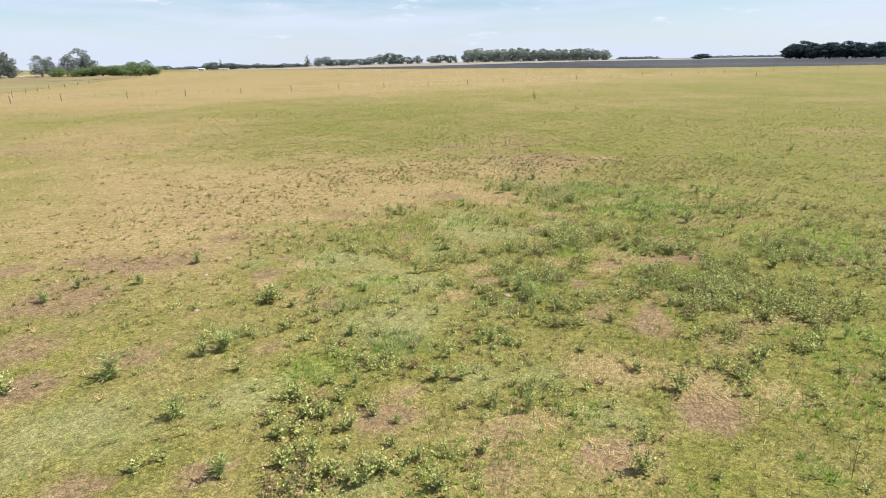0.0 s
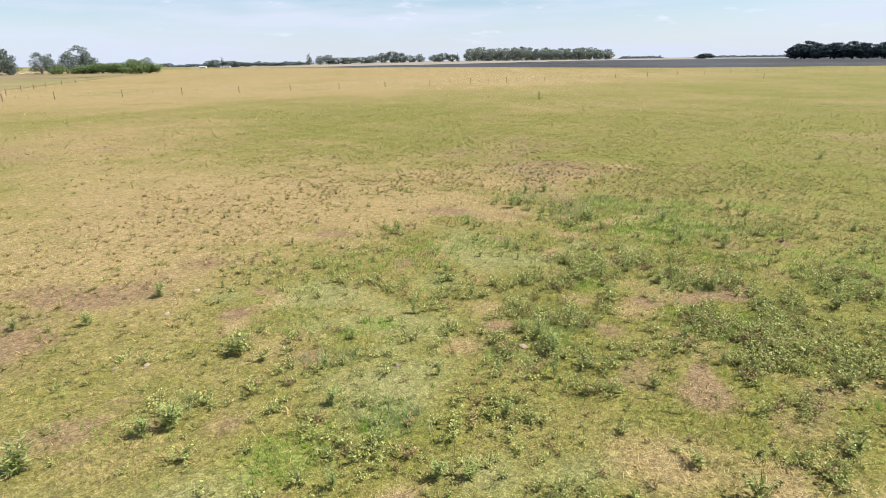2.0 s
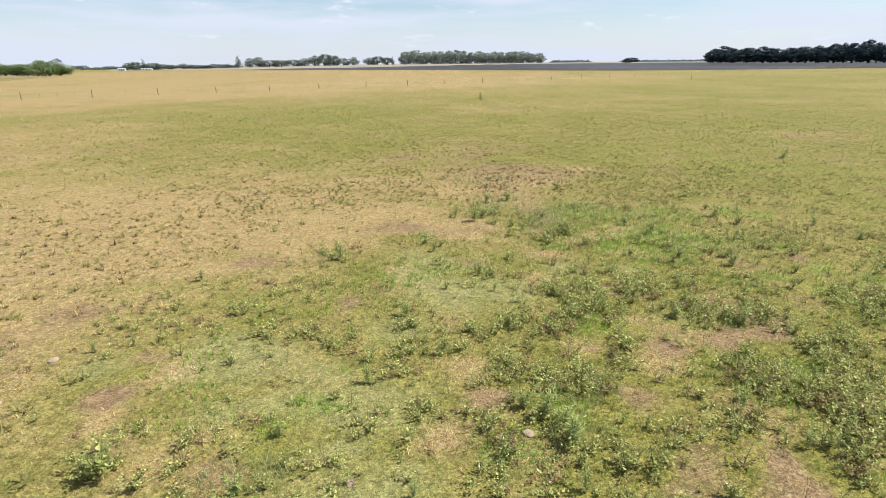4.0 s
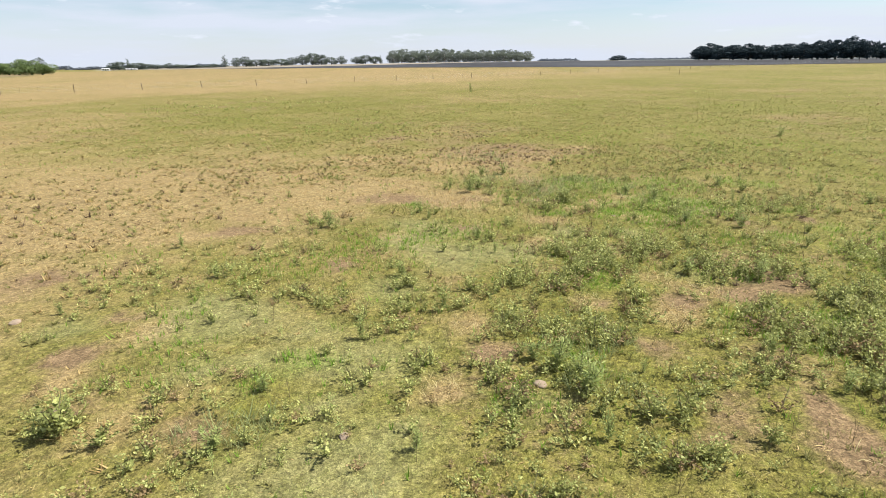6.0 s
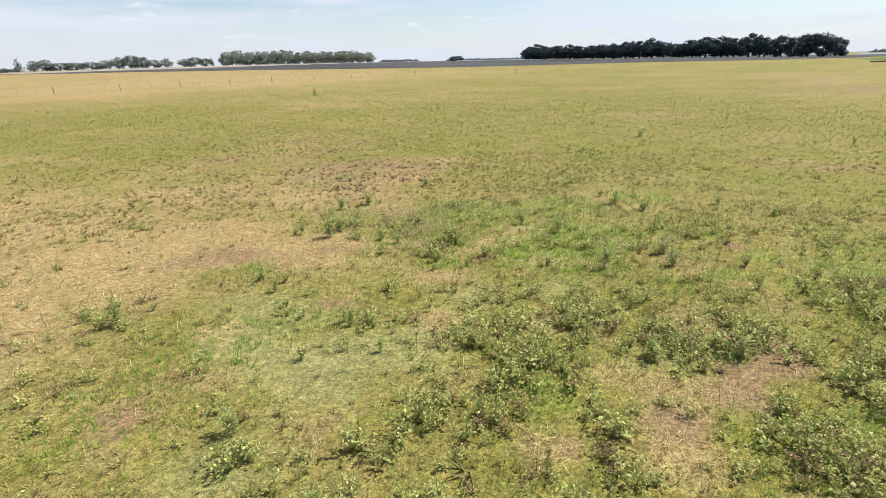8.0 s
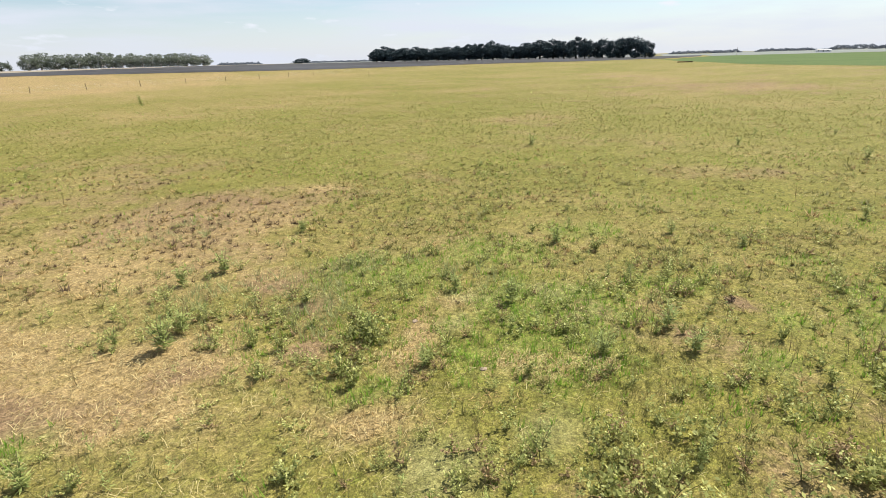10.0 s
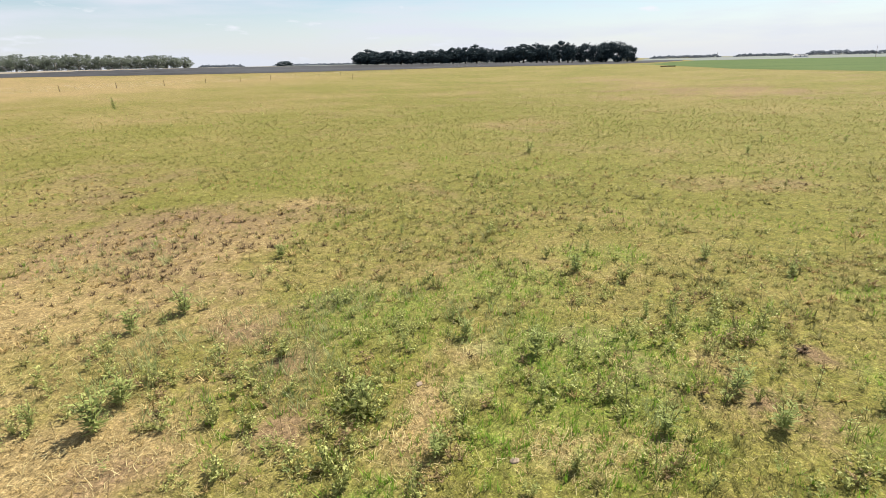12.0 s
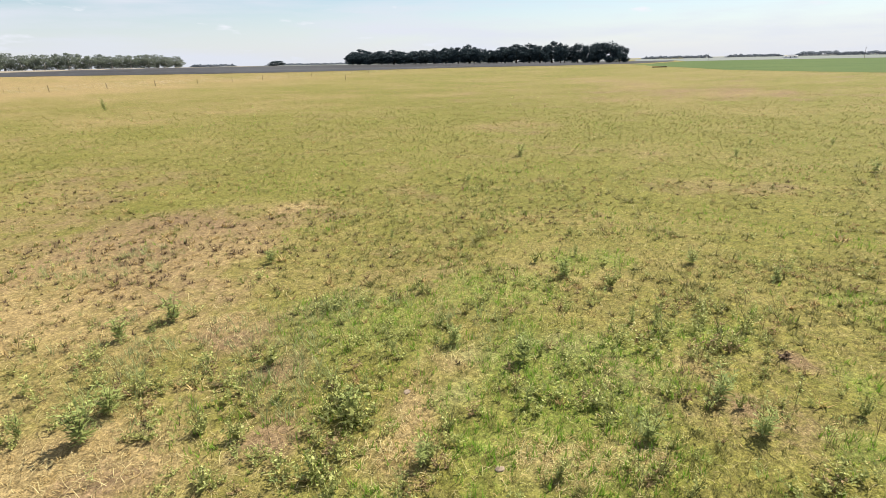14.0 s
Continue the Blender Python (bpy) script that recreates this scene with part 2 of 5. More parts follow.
GUM_LEAF = leaf_material("gum_tree_leaves", (0.120, 0.142, 0.112), (0.215, 0.245, 0.190), (0.170, 0.195, 0.150), 0.34, 0.7)
FAR_LEAF = leaf_material("far_tree_leaves", (0.105, 0.128, 0.105), (0.165, 0.192, 0.155), (0.135, 0.158, 0.125), 0.3, 0.8)
# haze in the air painted into the leaf colour, pale and bluish
HAZY_LEAF = leaf_material("haze_tinted_leaves", (0.150, 0.172, 0.205), (0.172, 0.195, 0.228), (0.160, 0.184, 0.215), 0.4, 0.9)
BUSH_LEAF = leaf_material("bush_leaves", (0.115, 0.165, 0.062), (0.205, 0.270, 0.105), (0.190, 0.235, 0.095), 0.40, 0.7)
POST_WOOD = rough_material("weathered_post_wood", (0.085, 0.056, 0.036), (0.185, 0.135, 0.092), 9)
WIRE = rough_material("galvanised_wire", (0.46, 0.46, 0.45), (0.58, 0.58, 0.56), 20, 0.5, 0.05)
WHITE_WALL = rough_material("white_plaster", (0.72, 0.71, 0.68), (0.80, 0.79, 0.76), 1.2, 0.8, 0.1)
ROOF_TIN = rough_material("grey_roof_sheet", (0.34, 0.34, 0.35), (0.46, 0.46, 0.47), 1.5, 0.5, 0.1)
GLASS_DARK = rough_material("dark_window_pane", (0.03, 0.035, 0.04), (0.05, 0.055, 0.06), 2, 0.15, 0.0)
STONE = rough_material("pale_stone", (0.22, 0.16, 0.11), (0.33, 0.26, 0.19), 14, 0.9, 0.5)
DEAD_LEAF = leaf_material("dead_leaves", (0.050, 0.034, 0.022), (0.150, 0.100, 0.062), (0.100, 0.070, 0.042), 0.15, 0.8)
WITHERED = leaf_material("withered_leaves", (0.150, 0.100, 0.050), (0.420, 0.310, 0.160), (0.300, 0.215, 0.110), 0.25, 0.7)


# ---------------------------------------------------------------- helpers
def mesh_of(name, verts, faces, material, smooth=False):
    """A mesh from an array of places and an array of faces that all have the same number of corners."""
    verts, faces = np.asarray(verts, np.float32), np.asarray(faces, np.int32)
    n, k = faces.shape
    me = bpy.data.meshes.new(name)
    me.vertices.add(len(verts))
    me.vertices.foreach_set("co", verts.ravel())
    me.loops.add(n * k)
    me.loops.foreach_set("vertex_index", faces.ravel())
    me.polygons.add(n)
    me.polygons.foreach_set("loop_start", np.arange(0, n * k, k, dtype=np.int32))
    me.polygons.foreach_set("use_smooth", np.full(n, smooth))
    me.update(calc_edges=True)
    me.materials.append(material)
    return me


def from_bm(name, bm, material, smooth=False):
    me = bpy.data.meshes.new(name)
    for f in bm.faces:
        f.smooth = smooth
    bm.to_mesh(me)
    bm.free()
    me.materials.append(material)
    return me


def part(name, bm, material, parent, label=""):
    ob = new(name, bm if isinstance(bm, bpy.types.Mesh) else from_bm(name, bm, material))
    ob.parent = parent
    return tagged(ob, label)


def join(*pieces):
    """Several (verts, quads) as one."""
    verts, faces, base = [], [], 0
    for v, f in pieces:
        verts.append(np.asarray(v, float))
        faces.append(np.asarray(f, int) + base)
        base += len(v)
    return np.concatenate(verts), np.concatenate(faces)


def tube(points, radii, sides=5):
    """A tapered tube along a line of points, as verts and quads."""
    points = [Vector(p) for p in points]
    verts, faces = [], []
    for i, p in enumerate(points):
        way = (points[min(i + 1, len(points) - 1)] - points[max(i - 1, 0)]).normalized()
        turn = way.to_track_quat("Z", "Y")
        for k in range(sides):
            a = 2 * math.pi * k / sides
            verts.append(p + turn @ Vector((math.cos(a) * radii[i], math.sin(a) * radii[i], 0)))
    for i in range(len(points) - 1):
        for k in range(sides):
            a, b = i * sides + k, i * sides + (k + 1) % sides
            faces.append((a, b, b + sides, a + sides))
    return np.array([tuple(v) for v in verts]), np.array(faces)


def terrain(x, y):
    """The land: almost level, with a faint swell towards the rows of trees."""
    x, y = np.asarray(x, float), np.asarray(y, float)
    d = np.hypot(x, y)
    s = np.clip((d - 200) / 500, 0, 1)
    s = s * s * (3 - 2 * s)
    bearing = np.degrees(np.arctan2(x, y))
    swell = np.interp(bearing, [-60, -40, -31, -25, -16, -6, 5, 16, 32, 45, 58, 70, 100], [1, 1.2, 1.6, -0.4, 1.3, 3.6, 4.5, 4.4, 2.8, 1.6, -0.4, 0, 0])
    return swell * s


# ---------------------------------------------------------------- cover of the pasture
# centre x, y and half sizes of patches, in metres, by the part of the flight that passes them; the number in the groups is how far they are turned
DRY = [(-10.5, 28.2, 9.5, 15), (-31.3, 48.3, 13, 20), (-2.4, 27.5, 3.8, 4.2), (-8.1, 19.7, 1.4, 1.8), (-1.2, 26.7, 2.2, 2.7), (-18, 33, 8, 9),
       (5.9, 33.5, 2.0, 2.0), (3, 30.5, 3.2, 3), (5.5, 32.8, 4.2, 3.2), (0.5, 27.5, 2.5, 1.6), (1.8, 25.6, 1.8, 1.2)]
TALL_AT = [(3.8, 28.0, 0.7, 2.2), (7.2, 26.8, 1.4, 1.0), (8.9, 24.6, 0.8, 0.8), (-0.6, 11.0, 0.9, 0.5), (-5.0, 11.5, 0.6, 0.5), (5.8, 26.2, 1.6, 1.8), (2.7, 14.4, 0.8, 0.7),
           (4.6, 33.0, 1.6, 1.6), (2.6, 13.4, 0.6, 0.6), (-2.2, 13.1, 0.8, 0.4), (4.3, 28.9, 1.0, 1.0), (3.4, 26.5, 0.6, 0.9), (8.6, 21.1, 0.6, 0.4)]
BARE_START = [(-10.5, 13.5, 1.7, 2.1), (-9.7, 11.2, 0.9, 1), (-6.8, 10.6, 0.8, 0.6), (-8.4, 9.4, 0.7, 0.6), (-6.2, 11.6, 0.5, 0.4), (-3.9, 10.8, 0.4, 0.5),
              (-1.2, 8.2, 0.7, 0.6), (-0.8, 9.1, 0.3, 0.3), (1.1, 7.7, 0.7, 0.5), (0.9, 6.8, 0.5, 0.3), (4.7, 8.2, 0.6, 0.6), (4.8, 11.5, 0.6, 0.6),
              (3.8, 12.1, 0.5, 0.6), (-10.4, 16.7, 2.1, 1), (-5.6, 6.7, 0.5, 0.3), (-13.7, 16.1, 0.7, 0.8), (-3.8, 6.9, 0.4, 0.3), (2.6, 7.2, 0.5, 0.4)]
STRAW_START = [(3.4, 9.8, 0.8, 0.7), (2.7, 7.2, 0.5, 0.4), (6.2, 8.7, 0.4, 0.4), (-0.8, 9.1, 0.3, 0.3), (1.4, 8.1, 0.6, 0.3), (-4.5, 25.9, 4.2, 2.2),
               (-9.5, 25.2, 3.3, 2.9), (4.9, 8.9, 0.5, 0.6)]
TURF_START = [(-6.6, 8.1, 1.3, 0.8), (-7, 7.4, 0.5, 0.6), (-1.2, 12.1, 1.2, 1.1), (-3.9, 8.9, 0.8, 0.7), (2.9, 8.2, 0.7, 0.4), (-3.4, 16.3, 1.1, 0.9), (1.6, 19.1, 1.2, 1), (-1.1, 14.6, 1.3, 0.9), (0.7, 9.5, 0.6, 0.4), (-1.3, 6.6, 0.5, 0.3), (2, 9.6, 0.6, 0.4)]
WEEDS_START = [(7.6, 12.3, 3.1, 2.9), (4.2, 18, 2.1, 2.5), (11.9, 16.4, 2.3, 2.4), (7.8, 17.2, 2, 2), (-2.6, 8.5, 0.7, 0.9), (-5.1, 11.2, 0.7, 0.8),
               (-0.8, 10.2, 1.2, 0.6), (6, 26.3, 3.3, 2.7), (9.3, 21.8, 2.5, 1.9), (5.6, 8.9, 0.7, 0.7), (5.7, 14.3, 1.4, 1.2), (-2, 6.8, 1, 0.5),
               (0.1, 7, 0.6, 0.4), (8.1, 9.9, 1.3, 1.1), (3.2, 12.7, 1.1, 1), (3.4, 7.6, 0.6, 0.5)]
SPARSE_START = [(1.8, 13.8, 2, 2.3), (-2, 13, 2.2, 1.8), (-0.5, 17.1, 2.1, 2.3), (-4, 18.7, 2.3, 1.5), (-1.9, 11, 1.5, 0.9), (-4.8, 7, 0.5, 0.3),
                (-7, 9.8, 0.6, 0.5), (-4.8, 13.7, 0.8, 0.7), (-6.9, 12.9, 0.9, 0.7), (0.9, 11.1, 1.5, 1.1), (15, 30.7, 8, 3.3), (2, 8.9, 1.3, 0.9),
                (-4.4, 8.3, 0.6, 0.7)]
LUSH_START = [(12.6, 17.2, 1.6, 1.7), (-1.1, 10.8, 0.4, 0.4), (2.4, 14, 0.4, 0.6), (1.5, 13.1, 0.4, 0.3), (5.7, 6.7, 0.3, 0.3), (8.3, 21.8, 1.6, 1.2),
              (9.4, 10.8, 0.5, 0.6), (-2.7, 10, 0.7, 0.6), (7.4, 26.1, 1.4, 1.5)]
BARE_MIDDLE = [(3.8, 14.2, 0.4, 0.5), (3.5, 12.1, 0.5, 0.3), (5.2, 12.2, 0.3, 0.3), (7.4, 16.2, 0.7, 0.5), (-5.4, 15.4, 0.6, 0.5), (-2.8, 13.1, 0.4, 0.3),
               (3.6, 15.9, 0.3, 0.3), (-7.8, 19.2, 0.7, 0.5), (-5.2, 16.8, 0.5, 0.3), (1.2, 14.6, 0.4, 0.3), (-4.3, 22.3, 0.6, 0.5), (-1.4, 19, 0.4, 0.5)]
STRAW_MIDDLE = [(1.1, 15.5, 0.5, 0.4), (0.3, 13.6, 0.3, 0.3), (-4.1, 13.3, 0.3, 0.4), (4.8, 15.2, 0.5, 0.4), (-7.6, 29.5, 4, 2.6), (-8.5, 22.6, 2.3, 1.2),
                (-5.2, 14.7, 0.4, 0.4), (3.4, 16.1, 0.4, 0.3), (-4.6, 16.1, 0.5, 0.4)]
TURF_MIDDLE = [(-0.1, 17.2, 0.7, 0.6), (0.9, 20.9, 1.1, 0.8), (-2.4, 14.7, 0.7, 0.3), (2.8, 18.7, 0.7, 0.6), (-1.3, 13.4, 0.6, 0.3), (-0.9, 15, 0.5, 0.3),
               (-3.7, 17.1, 0.7, 0.6), (-6.1, 16.4, 0.5, 0.5), (-0.5, 12.8, 0.5, 0.3), (-3.4, 14.7, 0.5, 0.3), (-1.7, 15.7, 0.5, 0.3)]
WEEDS_MIDDLE = [(5.7, 18.4, 1.8, 1.4), (6, 14.6, 1.4, 1.4), (10.9, 22.2, 2.3, 1.9), (5.3, 25.1, 2.1, 2), (2.8, 14.7, 0.9, 0.8), (-4.7, 13.7, 0.4, 0.4),
                (1.7, 17.3, 0.9, 0.7), (5.3, 12.9, 0.7, 0.7), (2.9, 12.5, 0.5, 0.5), (5.7, 16.5, 1.1, 0.8), (1.8, 15.5, 0.6, 0.6)]
SPARSE_MIDDLE = [(-3.6, 17.8, 2.2, 1.3), (-1, 16.2, 1.5, 1), (-0.3, 13.6, 0.7, 0.5), (-3.3, 13.8, 0.6, 0.4), (-1.2, 14.4, 1.2, 0.5), (-1.9, 22.9, 1.6, 1.2),
                 (5.2, 20.6, 1.8, 1.2), (-2.8, 19.5, 1.9, 0.9), (1, 12.9, 1, 0.5), (0, 14.4, 0.8, 0.6)]
LUSH_MIDDLE = [(10.1, 25.4, 1.2, 1.2), (1.3, 13.4, 0.4, 0.3), (3.9, 17.1, 0.4, 0.4), (-2.3, 14.1, 0.3, 0.3), (-1.7, 14.6, 0.4, 0.3), (2.5, 13.8, 0.3, 0.3),
               (7.5, 14.6, 0.3, 0.5), (7.2, 16.8, 0.3, 0.4)]
BARE_TURN = [(7.9, 16.5, 0.5, 0.5), (6.7, 16, 0.4, 0.5), (2, 21.3, 0.6, 0.3), (-0.7, 25.1, 0.9, 0.6), (0.6, 25.1, 1.4, 0.7), (5.2, 15.7, 0.4, 0.3),
             (3, 24.6, 0.6, 0.3)]
STRAW_TURN = [(3.7, 19.8, 0.5, 0.4), (5.7, 16.4, 0.6, 0.4), (-0.9, 33.4, 1.7, 1.6), (-0.2, 27.8, 1.7, 0.9), (1.6, 24.6, 1.4, 0.6), (-0.2, 21.1, 0.5, 0.3),
              (5.2, 17.1, 0.4, 0.3), (4.5, 21.8, 0.7, 0.4)]
TURF_TURN = [(0.7, 21.9, 1, 0.6), (0.8, 19.8, 1.3, 0.5), (2.9, 19.2, 0.6, 0.5), (6.2, 17, 0.5, 0.3), (4.8, 20.6, 0.6, 0.5), (6.2, 20.1, 0.5, 0.4)]
WEEDS_TURN = [(7.2, 19.1, 1.2, 0.8), (4.6, 18.2, 0.9, 0.7), (8.9, 15.3, 0.6, 0.7), (7.7, 15, 0.6, 0.5), (7.5, 17.2, 0.4, 0.5), (6.7, 17.8, 0.5, 0.4),
              (4.3, 17.3, 0.6, 0.4), (4, 25.7, 1.7, 1)]
SPARSE_TURN = [(2.6, 20.1, 0.6, 0.5), (1.6, 19.5, 0.5, 0.4), (5.6, 23.9, 1.3, 0.9), (9.7, 17.4, 1.4, 0.9), (13.9, 18.4, 1.9, 1.5), (9.5, 20.4, 1.5, 1),
               (6, 15.7, 0.7, 0.5), (3, 17.9, 0.8, 0.5), (4.2, 16.7, 0.8, 0.4), (-0.4, 22.6, 0.6, 0.4)]
LUSH_TURN = [(12, 16.5, 0.6, 0.6), (8.3, 23, 0.6, 1), (9.3, 22.2, 0.7, 0.7), (4, 17.6, 0.4, 0.3), (14, 19.2, 0.7, 0.7), (0.9, 24.2, 0.4, 0.4),
             (4.8, 22.4, 0.5, 0.3)]
BARE_END = [(11.6, 20.3, 0.4, 0.3), (9.7, 20.4, 0.3, 0.3), (4.7, 24.2, 0.4, 0.3), (5.4, 27, 0.7, 0.4), (5.6, 25.6, 0.4, 0.3),
            (9.3, 22, 0.3, 0.3)]
STRAW_END = [(2.8, 25.1, 1.2, 0.4), (6.5, 23.4, 0.3, 0.7), (7.1, 21.4, 0.6, 0.4), (7.8, 20.9, 0.5, 0.3), (10.5, 35.1, 1.2, 0.8), (5.5, 27.6, 0.6, 0.4),
             (5.8, 22.8, 0.4, 0.4), (7.7, 23.9, 0.5, 0.3), (10.2, 21.2, 0.3, 0.3), (2.9, 30.7, 0.7, 0.8), (6.2, 32.5, 1.8, 1.1)]
TURF_END = [(7.1, 23.2, 0.4, 0.3), (8.2, 23.7, 0.5, 0.3), (9.4, 23, 0.7, 0.3)]
WEEDS_END = [(5.8, 24.4, 0.7, 0.9), (4.9, 24.7, 0.6, 0.8), (2.9, 27.3, 0.7, 0.9), (4.9, 23.2, 0.6, 0.4), (4.1, 23.8, 0.5, 0.3), (6.8, 25.7, 0.9, 0.7),
             (8.4, 20.9, 0.8, 0.3), (2.4, 26.3, 0.5, 0.4), (7.8, 26.7, 0.7, 0.5)]
SPARSE_END = [(4.3, 27.1, 0.8, 0.9), (10, 20.7, 0.4, 0.4), (12.1, 25.2, 1, 1), (9.5, 24.8, 0.6, 0.7), (5.8, 22.1, 0.6, 0.4), (10.3, 19.3, 0.6, 0.6),
              (9.3, 19.9, 0.5, 0.4), (6.9, 28.3, 1.1, 0.6), (6.3, 21.9, 0.5, 0.4), (15.6, 21.8, 1.4, 1), (13.2, 24.6, 0.8, 0.9)]
LUSH_END = [(11.4, 21.5, 0.9, 0.4), (8.8, 22.7, 0.4, 0.3), (14.9, 20.4, 0.6, 0.4), (7.9, 22.1, 0.3, 0.3), (11.6, 19.4, 0.3, 0.4), (12.8, 25.5, 0.6, 0.8),
            (9.5, 24.1, 0.4, 0.3), (13.7, 24.9, 0.5, 0.6), (6.6, 22.3, 0.3, 0.3), (9.9, 19, 0.3, 0.3)]
BARE_PATCHES = [(0, BARE_START), (-7, BARE_MIDDLE), (-34, BARE_TURN), (-41, BARE_END)]
STRAW_PATCHES = [(0, STRAW_START), (-7, STRAW_MIDDLE), (-34, STRAW_TURN), (-41, STRAW_END)]
TURF_PATCHES = [(0, TURF_START), (-7, TURF_MIDDLE), (-34, TURF_TURN), (-41, TURF_END)]
WEEDS_PATCHES = [(0, WEEDS_START), (-7, WEEDS_MIDDLE), (-34, WEEDS_TURN), (-41, WEEDS_END)]
SPARSE_PATCHES = [(0, SPARSE_START), (-7, SPARSE_MIDDLE), (-34, SPARSE_TURN), (-41, SPARSE_END)]
LUSH_PATCHES = [(0, LUSH_START), (-7, LUSH_MIDDLE), (-34, LUSH_TURN), (-41, LUSH_END)]
DULL_START = [(4.2, 41.4, 4.6, 4.7), (-28.8, 44.3, 7.4, 4.7)]
DULL_TURN = [(5.0, 34.9, 2.8, 2.3), (9.8, 33.4, 2.1, 1.4), (30.4, 43.5, 2.9, 3.1)]
DULL_END = [(5.8, 33.2, 4.6, 3.4), (15.1, 28.2, 2.0, 1.1), (23.4, 26.2, 3.0, 1.6), (31.6, 44.6, 3.5, 4.0), (98.3, 77.2, 3.0, 33.9), (77.7, 51.9, 13.4, 14.2), (5.6, 40.6, 2.6, 1.6)]
DULL_PATCHES = [(0, DULL_START), (-34, DULL_TURN), (-41, DULL_END)]
FAR_WEEDS = [(-16.4, 73, 10, 9), (-0.2, 48.5, 3.4, 5.5)]

_grid = np.random.RandomState(5).rand(12, 64, 64)


def cloud(x, y, size, layer=0):
    """Smooth random field, 0 to 1, with swellings of about that size in metres."""
    g = _grid[layer % 12]
    u, v = np.asarray(x, float) / size + 17.3 * layer, np.asarray(y, float) / size + 9.1 * layer
    i, j = np.floor(u).astype(int), np.floor(v).astype(int)
    a, b = u - i, v - j
    a, b = a * a * (3 - 2 * a), b * b * (3 - 2 * b)
    i, j, i1, j1 = i % 64, j % 64, (i + 1) % 64, (j + 1) % 64
    return (g[i, j] * (1 - a) + g[i1, j] * a) * (1 - b) + (g[i, j1] * (1 - a) + g[i1, j1] * a) * b


def patches(x, y, groups):
    """How deep a place lies in any of the patches, 0 to 1, with ragged edges."""
    ragged = 0.55 * (cloud(x, y, 1.1, 3) - 0.5) + 0.5 * (cloud(x, y, 0.35, 4) - 0.5)
    best = np.zeros(np.shape(x))
    for turn, spots in groups:
        c, s = math.cos(radians(turn)), math.sin(radians(turn))
        for cx, cy, rx, ry in spots:
            r = np.hypot(((x - cx) * c + (y - cy) * s) / rx, ((y - cy) * c - (x - cx) * s) / ry) + ragged
            best = np.maximum(best, np.clip(1.45 - r, 0, 1))
    return best


def cover(x, y):
    """Bare soil, dry grass, lush turf and weeds at a place, 0 to 1 each."""
    dry, bare, turf, straw = (patches(x, y, g) for g in ([(0, DRY)], BARE_PATCHES, TURF_PATCHES, STRAW_PATCHES))
    weeds = np.maximum(patches(x, y, WEEDS_PATCHES + [(0, FAR_WEEDS)]), 0.62 * patches(x, y, SPARSE_PATCHES)) * (1 - 0.48 * np.clip((y - 19) / 4, 0, 1))
    turf = 0.85 * turf
    weeds = np.clip(weeds - 0.5 * straw - 0.35 * turf - 0.4 * bare, 0, 1)
    far = np.clip((y - 60) / 60, 0, 1)
    roll = 0.40 * cloud(x, y, 15, 7) + 0.35 * cloud(x, y, 6, 0) + 0.25 * cloud(x, y, 2.6, 1)
    dull = patches(x, y, DULL_PATCHES)
    fence = 155 + 0.58 * x - y
    strip = np.clip(1 - np.maximum(fence - 14, 0) / 45, 0, 1) * np.clip(1 + (fence + 600) / 300, 0, 1)
    fresh = np.clip((x - 3) / 8, 0, 1) * np.clip((75 - y) / 30, 0, 1)
    dry = np.clip(0.50 * dry + 0.85 * straw + 1.05 * (roll - 0.46) + 0.13 + 0.60 * strip * np.clip((170 - x) / 130, 0.25, 1) - 0.25 * turf - 0.10 * weeds - 0.10 * fresh + 0.26 * dull, 0, 1)
    bare = np.clip(0.74 * bare + 0.10 * np.clip((x - 35) / 40, 0, 1) * np.clip((150 - y) / 40, 0, 1) + 0.5 * (cloud(x, y, 2.3, 2) - 0.52) * (1 - far) + 0.80 * weeds * (cloud(x, y, 0.8, 6) - 0.18) - 0.3 * turf + 0.30 * dull + 0.06 * np.clip((y - 22) / 25, 0, 1), 0, 1)
    return bare, dry, turf, weeds


# ---------------------------------------------------------------- the land
def graded(inner_a, inner_b, step, outer, growth=1.16):
    line = list(np.arange(inner_a, inner_b, step))
    gap, at = step, inner_b
    while at < outer:
        line.append(at)
        gap *= growth
        at += gap
    line.append(outer)
    gap, at = step, inner_a
    while at > -outer:
        gap *= growth
        at -= gap
        line.insert(0, max(at, -outer))
    return np.array(line)


def small_relief(x, y):
    near = np.clip(1 - (np.hypot(x - 5, y - 20) - 60) / 60, 0, 1)
    return near * (0.09 * (cloud(x, y, 2.8, 5) - 0.5) + 0.05 * (cloud(x, y, 0.9, 6) - 0.5))


def ground_height(x, y):
    return terrain(x, y) + small_relief(x, y)


def make_ground():
    xs, ys = graded(-28, 40, 0.36, 4800), graded(3, 60, 0.36, 4800)
    gx, gy = np.meshgrid(xs, ys, indexing="ij")
    verts = np.stack([gx, gy, ground_height(gx, gy)], -1).reshape(-1, 3)
    nx, ny = len(xs), len(ys)
    k = (np.arange(nx - 1)[:, None] * ny + np.arange(ny - 1)[None]).ravel()
    faces = np.stack([k, k + ny, k + ny + 1, k + 1], -1)
    me = mesh_of("ground", verts, faces, PASTURE, True)
    bare, dry, lush, _ = cover(verts[:, 0], verts[:, 1])
    layer = me.color_attributes.new("cover", "FLOAT_COLOR", "POINT")
    layer.data.foreach_set("color", np.stack([bare, dry, lush, patches(verts[:, 0], verts[:, 1], LUSH_PATCHES)], -1).astype(np.float32).ravel())
    tagged(new("ground", me), "grazed pasture of green turf, straw and bare soil", "ground", kind="structure")


make_ground()


